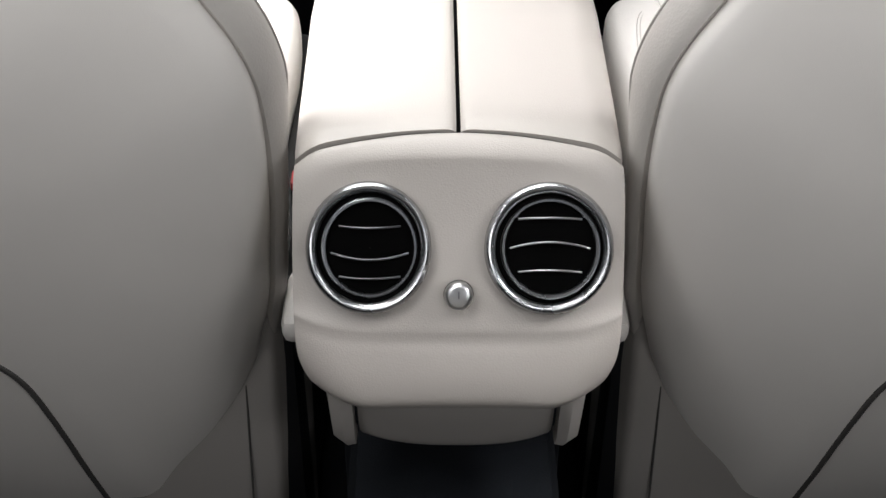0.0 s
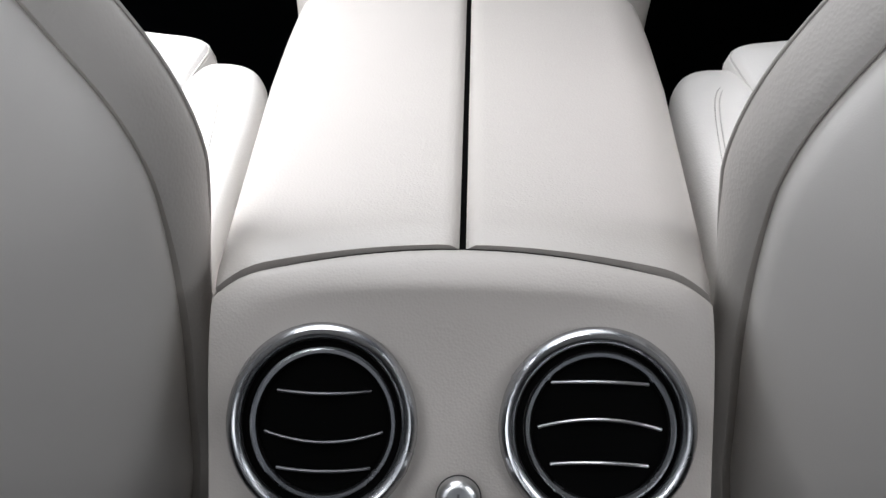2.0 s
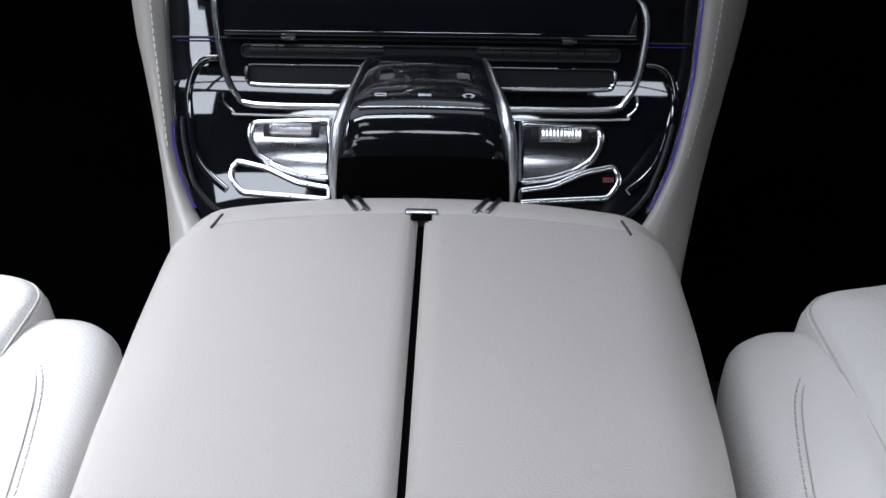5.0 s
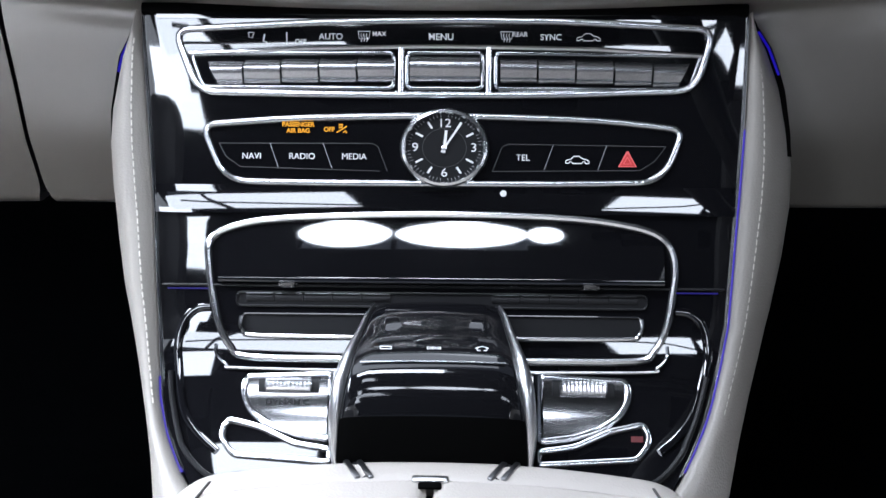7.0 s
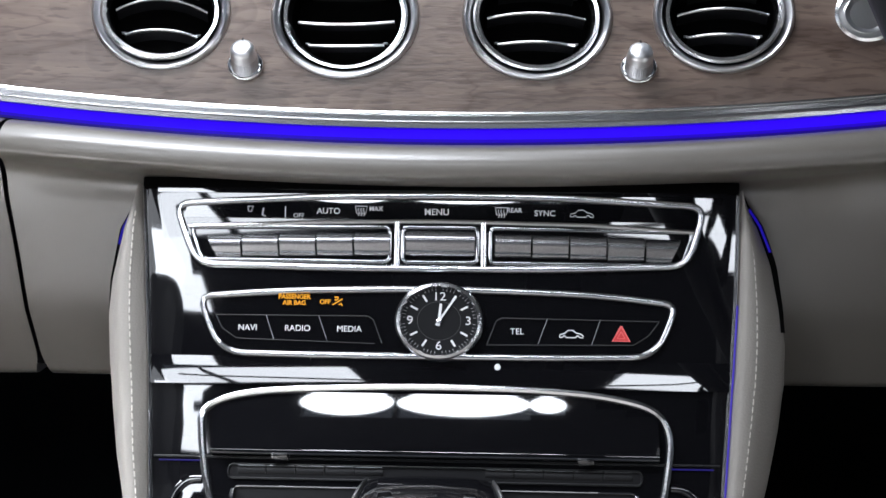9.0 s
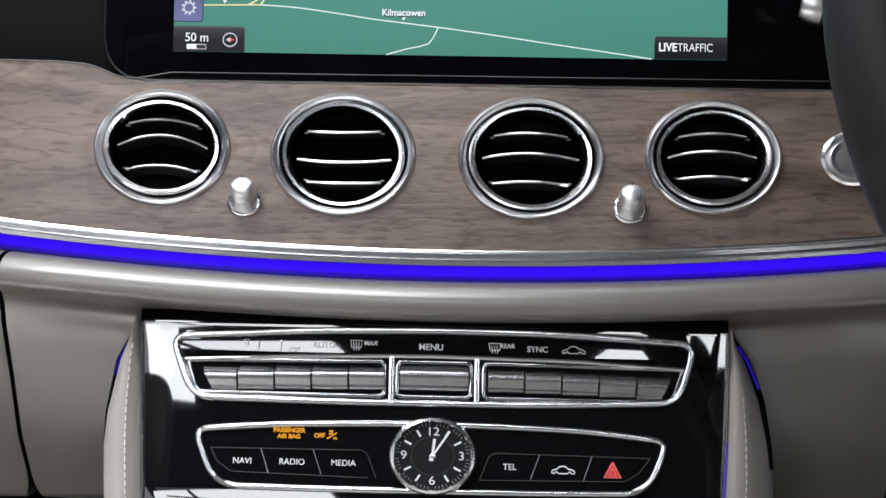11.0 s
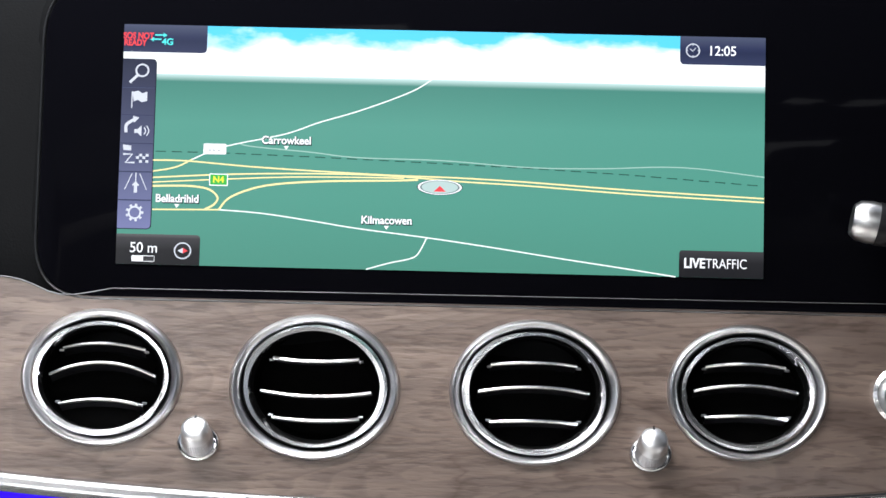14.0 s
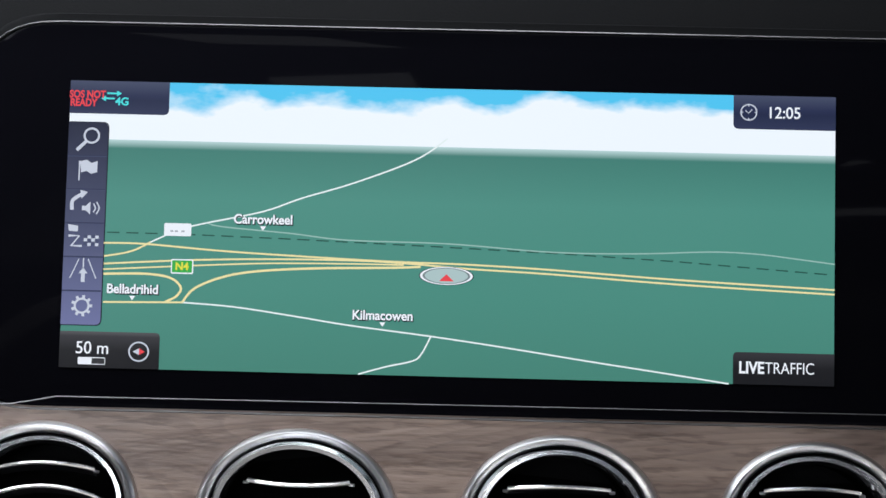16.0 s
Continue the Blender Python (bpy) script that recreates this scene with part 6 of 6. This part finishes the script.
rk = thing("rear_vent_knob", "small satin metal rear vent knob", "knob", at=RP @ Matrix.Translation((0, -0.0335, 0.0008)) @ pose(0, 0, 0, 8, 0, 0))
part("foot", lathe([(0.0116, 0.0), (0.0118, 0.0010), (0.0105, 0.0016)], seg=40), SATIN_BLACK, rk)
part("stem", lathe([(0.0112, 0.0006), (0.0112, 0.0080), (0.0098, 0.0112), (0.0075, 0.0124), (0.0001, 0.0120)], seg=40), BRUSHED, rk, "satin metal cap")
part("mark", ribbon([(0, -0.001), (0, 0.005)], 0.0012, Matrix(), 0.0128), DARK_METAL, rk)

# ---- front seats ----
INNER = [(-0.08, -0.285), (0.0, -0.256), (0.06, -0.230), (0.138, -0.200), (0.21, -0.178), (0.29, -0.162), (0.356, -0.156), (0.41, -0.1515), (0.46, -0.1495), (0.50, -0.1500), (0.535, -0.1535), (0.573, -0.1655), (0.62, -0.190), (0.66, -0.212), (0.695, -0.236), (0.715, -0.262), (0.727, -0.300), (0.731, -0.345), (0.732, -0.39)]


def seat_outline():
    inner = [Vector((x, z, 0)) for z, x in INNER]
    outer = [Vector((-0.78 - x, z, 0)) for z, x in reversed(INNER[:-1])]
    base = [Vector((-0.46, -0.10, 0)), Vector((-0.39, -0.102, 0)), Vector((-0.32, -0.10, 0))]
    return smooth_line(inner + outer + base, 4, closed=True)


def back_y(z):
    return -0.660 - 0.15 * (z - 0.5)


def grown(pts, by, low=None):
    """The outline grown outwards by one amount high up and another low down."""
    out = []
    k = len(pts)
    for i, p in enumerate(pts):
        t = (pts[(i + 1) % k] - pts[i - 1]).normalized()
        d = by if low is None else lerp([(0.42, low), (0.51, by)], p.y)
        out.append(p + Vector((t.y, -t.x, 0)) * d)
    return out


def front_seat(s):
    seat = thing("front_seat", "pale beige leather front seat with smooth rear shell", "seat", "front seats")
    line = seat_outline()
    cen = Vector((-0.39, 0.42, 0))

    def ring(pts, depth):
        return [Vector((-s * p.x, back_y(p.y) + depth, p.y)) for p in pts]
    rows = []
    for f, d in ((0.02, -0.045), (0.25, -0.044), (0.5, -0.040), (0.7, -0.033), (0.84, -0.024), (0.93, -0.014), (0.975, -0.006), (0.995, 0.002), (1.0, 0.012), (0.99, 0.022)):
        rows.append(ring([cen + (p - cen) * f for p in grown(line, -0.003)], d))
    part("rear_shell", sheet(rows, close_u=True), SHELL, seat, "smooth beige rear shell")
    rows = []
    for g, low, d in ((-0.018, -0.018, 0.013), (-0.003, -0.003, 0.0125), (0.0, 0.002, 0.0105), (0.004, 0.0075, 0.0125), (0.009, 0.0115, 0.0195), (0.013, 0.0115, 0.030), (0.016, 0.008, 0.043), (0.014, 0.003, 0.055), (0.006, -0.004, 0.066), (-0.012, -0.014, 0.074), (-0.04, -0.04, 0.078)):
        rows.append(ring(grown(line, g, low), d))
    part("backrest", sheet(rows, close_u=True), BOLSTER_SHADED, seat, "soft leather backrest bolster, darkened for shade")
    part("piping", bead(ring(grown(line, 0.0145, 0.0035), 0.056), 0.0022, 0.0022, (0, 1, 0), closed=True), STITCH, seat, "dark piping round the backrest")
    # unseen front, made black so it throws no light on the dash
    bm = bmesh.new()
    bm.faces.new([bm.verts.new(p) for p in rows[-1]])
    part("backrest_front", bm, SEAT_UNSEEN, seat, "unseen backrest front, blackened to cut bounce light")
    # pocket joint across the lower shell
    joint = smooth_line([(-0.342, -0.09, 0), (-0.350, -0.02, 0), (-0.362, 0.08, 0), (-0.374, 0.165, 0), (-0.386, 0.215, 0), (-0.404, 0.245, 0), (-0.430, 0.262, 0), (-0.50, 0.268, 0)], 6)

    def shell_point(p, lift):
        f = 1.0
        best = 0.0
        for i in range(60):
            f = i / 59
            q = cen + (p - cen) / max(f, 0.02)
            if q.x > -0.78 - lerp(INNER, q.y) and q.x < lerp(INNER, q.y) and -0.1 < q.y < 0.73:
                best = f
                break
        d = lerp([(0.02, -0.045), (0.25, -0.044), (0.5, -0.040), (0.7, -0.033), (0.84, -0.024), (0.93, -0.014), (0.975, -0.006), (1.0, 0.012)], best)
        return Vector((-s * p.x, back_y(p.y) + d - lift, p.y))
    part("pocket_joint", bead([shell_point(p, 0.0004) for p in joint], 0.0065, 0.0050, (0, -1, -0.2)), SEAM, seat, "dark pocket joint")
    # cushion
    rows = []
    for y, w, zc in ((-0.60, 0.20, 0.360), (-0.55, 0.205, 0.352), (-0.45, 0.21, 0.348), (-0.35, 0.205, 0.352), (-0.30, 0.195, 0.356)):
        rows.append([Vector((-s * (-0.39 + w * (k / 12 - 1)), y, zc + 0.012 * (1 - (k / 12 - 1) ** 2))) for k in range(25)])
    part("cushion", sheet(rows), LEATHER_SEAT, seat, "leather seat cushion")
    # thigh support in front
    pts = rounded_path([(-0.2350, -0.380, 0), (-0.2060, -0.202, 0), (-0.310, -0.176, 0), (-0.470, -0.176, 0), (-0.5740, -0.202, 0), (-0.545, -0.380, 0)], 0.02, 6)
    rows = []
    for ins, z in ((0.012, 0.255), (0.0, 0.270), (-0.002, 0.345), (0.000, 0.364), (0.0030, 0.3715), (0.0045, 0.3722), (0.007, 0.3765), (0.012, 0.3790), (0.05, 0.382), (0.12, 0.384)):
        c2 = Vector((-0.39, -0.29, 0))
        rows.append([Vector((-s * (p + (c2 - p).normalized() * ins).x, (p + (c2 - p).normalized() * ins).y, z)) for p in pts])
    bm = sheet(rows, close_u=True)
    bm.faces.new([bm.verts.new(p) for p in rows[-1]])
    part("thigh_support", bm, LEATHER_SEAT, seat, "boxed leather thigh support")
    seam = [p + (Vector((-0.39, -0.29, 0)) - p).normalized() * 0.0045 for p in pts]
    part("edge_seam", bead([Vector((-s * p.x, p.y, 0.3732)) for p in seam], 0.0016, 0.0016, (0, 0, 1), closed=True), STITCH, seat, "sewn edge of the thigh support")
    # side bolsters of the cushion
    for inner in (True, False):
        cx = -0.1905 if inner else -0.5895
        rows = []
        for y, w, z, lean in ((-0.62, 0.024, 0.350, 0), (-0.60, 0.027, 0.370, 0), (-0.57, 0.029, 0.385, 0), (-0.50, 0.030, 0.386, 0), (-0.40, 0.031, 0.384, 0), (-0.32, 0.033, 0.381, 0), (-0.27, 0.033, 0.376, 0.002), (-0.242, 0.032, 0.371, 0.005), (-0.226, 0.0295, 0.366, 0.007), (-0.215, 0.025, 0.358, 0.009), (-0.209, 0.017, 0.347, 0.011), (-0.207, 0.007, 0.335, 0.012)):
            c = Vector((-s * (cx - lean * (1 if inner else -1)), y, z - w))
            ring = []
            for a in range(32):
                ca, sa = math.cos(a * math.pi / 16), math.sin(a * math.pi / 16)
                ring.append(c + Vector(((w * 1.22) * math.copysign(abs(ca) ** 0.72, ca) - (-s if inner else s) * 0.007, 0, (w if sa > 0 else 0.075) * math.copysign(abs(sa) ** 0.72, sa))))
            rows.append(ring)
        part("side_bolster", capped(rows), LEATHER_SEAT, seat, "rounded leather side bolster")
        if inner:
            line = smooth_line([(-0.1790, -0.62, 0), (-0.1815, -0.48, 0), (-0.1850, -0.38, 0), (-0.1905, -0.31, 0), (-0.1990, -0.276, 0), (-0.2100, -0.266, 0), (-0.2180, -0.266, 0)], 6)
            for off in (0.0, 0.0035):
                st = []
                for p in line:
                    w, z = lerp([(-0.62, 0.029), (-0.40, 0.031), (-0.32, 0.033), (-0.25, 0.033)], p.y), lerp([(-0.62, 0.386), (-0.50, 0.386), (-0.40, 0.384), (-0.32, 0.381), (-0.27, 0.376), (-0.24, 0.371)], p.y)
                    x = p.x + off
                    st.append(Vector((-s * x, p.y, z - w + math.sqrt(max(1e-6, w * w - (x + 0.1905) ** 2)) + 0.0002)))
                part("stitch_line", dashes(st, 0.0010, (0, 0, 1), 0.0048, 0.0032) if off else bead(st, 0.0010, 0.0012, (0, 0, 1)), STITCH, seat, "stitched seam")
    # unseen headrest on two posts, black to keep the panel's reflections dark
    rows = []
    for f, d in ((0.05, -0.012), (0.70, -0.012), (0.90, -0.006), (0.98, 0.006), (1.0, 0.020), (0.98, 0.036), (0.88, 0.050), (0.60, 0.058), (0.05, 0.060)):
        rest = rounded_path([(-0.075, -0.070, 0), (0.075, -0.070, 0), (0.085, 0.070, 0), (-0.085, 0.070, 0)], 0.045, 6)
        rows.append([Vector((-s * (-0.405 + q.x * f), back_y(0.865) + d, 0.865 + q.y * f)) for q in rest])
    part("headrest", sheet(rows, close_u=True), SEAT_UNSEEN, seat, "unseen padded headrest, blackened for dark reflections")
    for x in (-0.44, -0.37):
        part("headrest_post", bead([Vector((-s * x, back_y(z) + 0.024, z)) for z in (0.70, 0.74, 0.80)], 0.012, 0.012, (0, 1, 0)), BRUSHED, seat, "metal headrest post")
    # hard trim on the base beside the console
    rows = []
    for z, dy in ((0.290, 0.06), (0.288, 0.018), (0.280, 0.006), (0.262, 0.0), (0.18, -0.002), (0.08, 0.0), (-0.02, 0.004), (-0.115, 0.008)):
        dx = 0.018 * (0.28 - z)
        rows.append([Vector((-s * (x - dx * f), y + dy, z)) for x, y, f in ((-0.36, -0.614, 1), (-0.20, -0.614, 1), (-0.1735, -0.613, 1), (-0.1680, -0.611, 1), (-0.1640, -0.605, 1), (-0.150, -0.584, 1), (-0.1395, -0.566, 1), (-0.1385, -0.55, 1))])
    part("base_trim", sheet(rows), PLASTIC, seat, "beige base side trim")
    bm = box(*sorted((-s * -0.1310, -s * -0.1530)), -0.652, -0.575, 0.258, 0.2840, 0.008)
    part("hinge_cap", bm, LEATHER_SEAT, seat, "pale rounded cap over the backrest hinge")
    part("trim_joint", bead([Vector((-s * (-0.1960 - 0.010 * k / 8), -0.6148, 0.17 - 0.27 * k / 8)) for k in range(9)], 0.0022, 0.002, (0, -1, 0)), SEAM, seat, "fine trim joint")
    part("base", box(*sorted((-s * -0.146, -s * -0.59)), -0.60, -0.18, -0.10, 0.30, 0.02), SATIN_BLACK, seat, "dark seat base frame")
    return seat


front_seat(-1)
front_seat(1)

# ---- seat belt buckles ----
for s, x0, x1, y, z in ((-1, 0.1342, 0.1388, -0.612, 0.4060), (1, 0.1450, 0.1590, -0.600, 0.3900)):
    b = thing("belt_buckle", "seat belt buckle with red release button", "buckle", "seat belt buckles")
    part("housing", box(*sorted((s * x0, s * x1)), y - 0.010, y + 0.010, 0.30, z, 0.002), SATIN_BLACK, b, "black housing")
    part("button", box(*sorted((s * (x0 + 0.0005), s * (x1 - 0.0005))), y - 0.0095, y + 0.0095, z + 0.0002, z + 0.0080, 0.0018), RED, b, "red release button")

# ---- steering wheel and stalk ----
wheel = thing("steering_wheel", "black leather steering wheel", "steering wheel", at=pose(0.3250, -0.270, 0.815, 66, 0, 0))
rows = []
for k in range(72):
    a = 2 * math.pi * k / 72
    c, sn = math.cos(a), math.sin(a)
    rows.append([Vector(((0.170 + 0.0165 * math.cos(j * math.pi / 8)) * c, (0.170 + 0.0165 * math.cos(j * math.pi / 8)) * sn, 0.019 * math.sin(j * math.pi / 8))) for j in range(16)])
part("rim", sheet(rows, close_u=True, close_v=True), WHEEL, wheel, "thick black leather rim")
part("hub", lathe([(0.075, -0.05), (0.080, -0.01), (0.070, 0.015), (0.04, 0.024), (0.0001, 0.026)], seg=32), WHEEL, wheel, "black hub")
for a in (0, 180, 270):
    p0, p1 = Vector((math.cos(radians(a)), math.sin(radians(a)), 0)) * 0.07, Vector((math.cos(radians(a)), math.sin(radians(a)), 0)) * 0.18
    part("spoke", bead([p0, (p0 + p1) / 2 + Vector((0, 0, 0.004)), p1], 0.034, 0.016, (0, 0, 1)), WHEEL, wheel, "black spoke")
part("column", lathe([(0.035, -0.30), (0.045, -0.06), (0.06, -0.03)], seg=24), SATIN_BLACK, wheel)
stalk = thing("column_stalk", "control stalk with satin silver tip", "stalk")
p0, p1 = Vector((0.345, -0.060, 0.760)), Vector((0.1915, -0.030, 0.7795))
ax = (p1 - p0).normalized()
m = Matrix.Translation(p1) @ ax.to_track_quat("Z", "Y").to_matrix().to_4x4()
part("arm", lathe([(0.0075, -0.15), (0.0080, -0.02), (0.0090, -0.012), (0.0096, -0.006), (0.0001, -0.006)], m, seg=24), SATIN_BLACK, stalk, "black arm")
part("tip", lathe([(0.0090, -0.007), (0.0094, -0.003), (0.0087, 0.002), (0.0069, 0.0045), (0.0050, 0.0042), (0.0001, 0.0030)], m, seg=32), BRUSHED, stalk, "satin silver end cap")
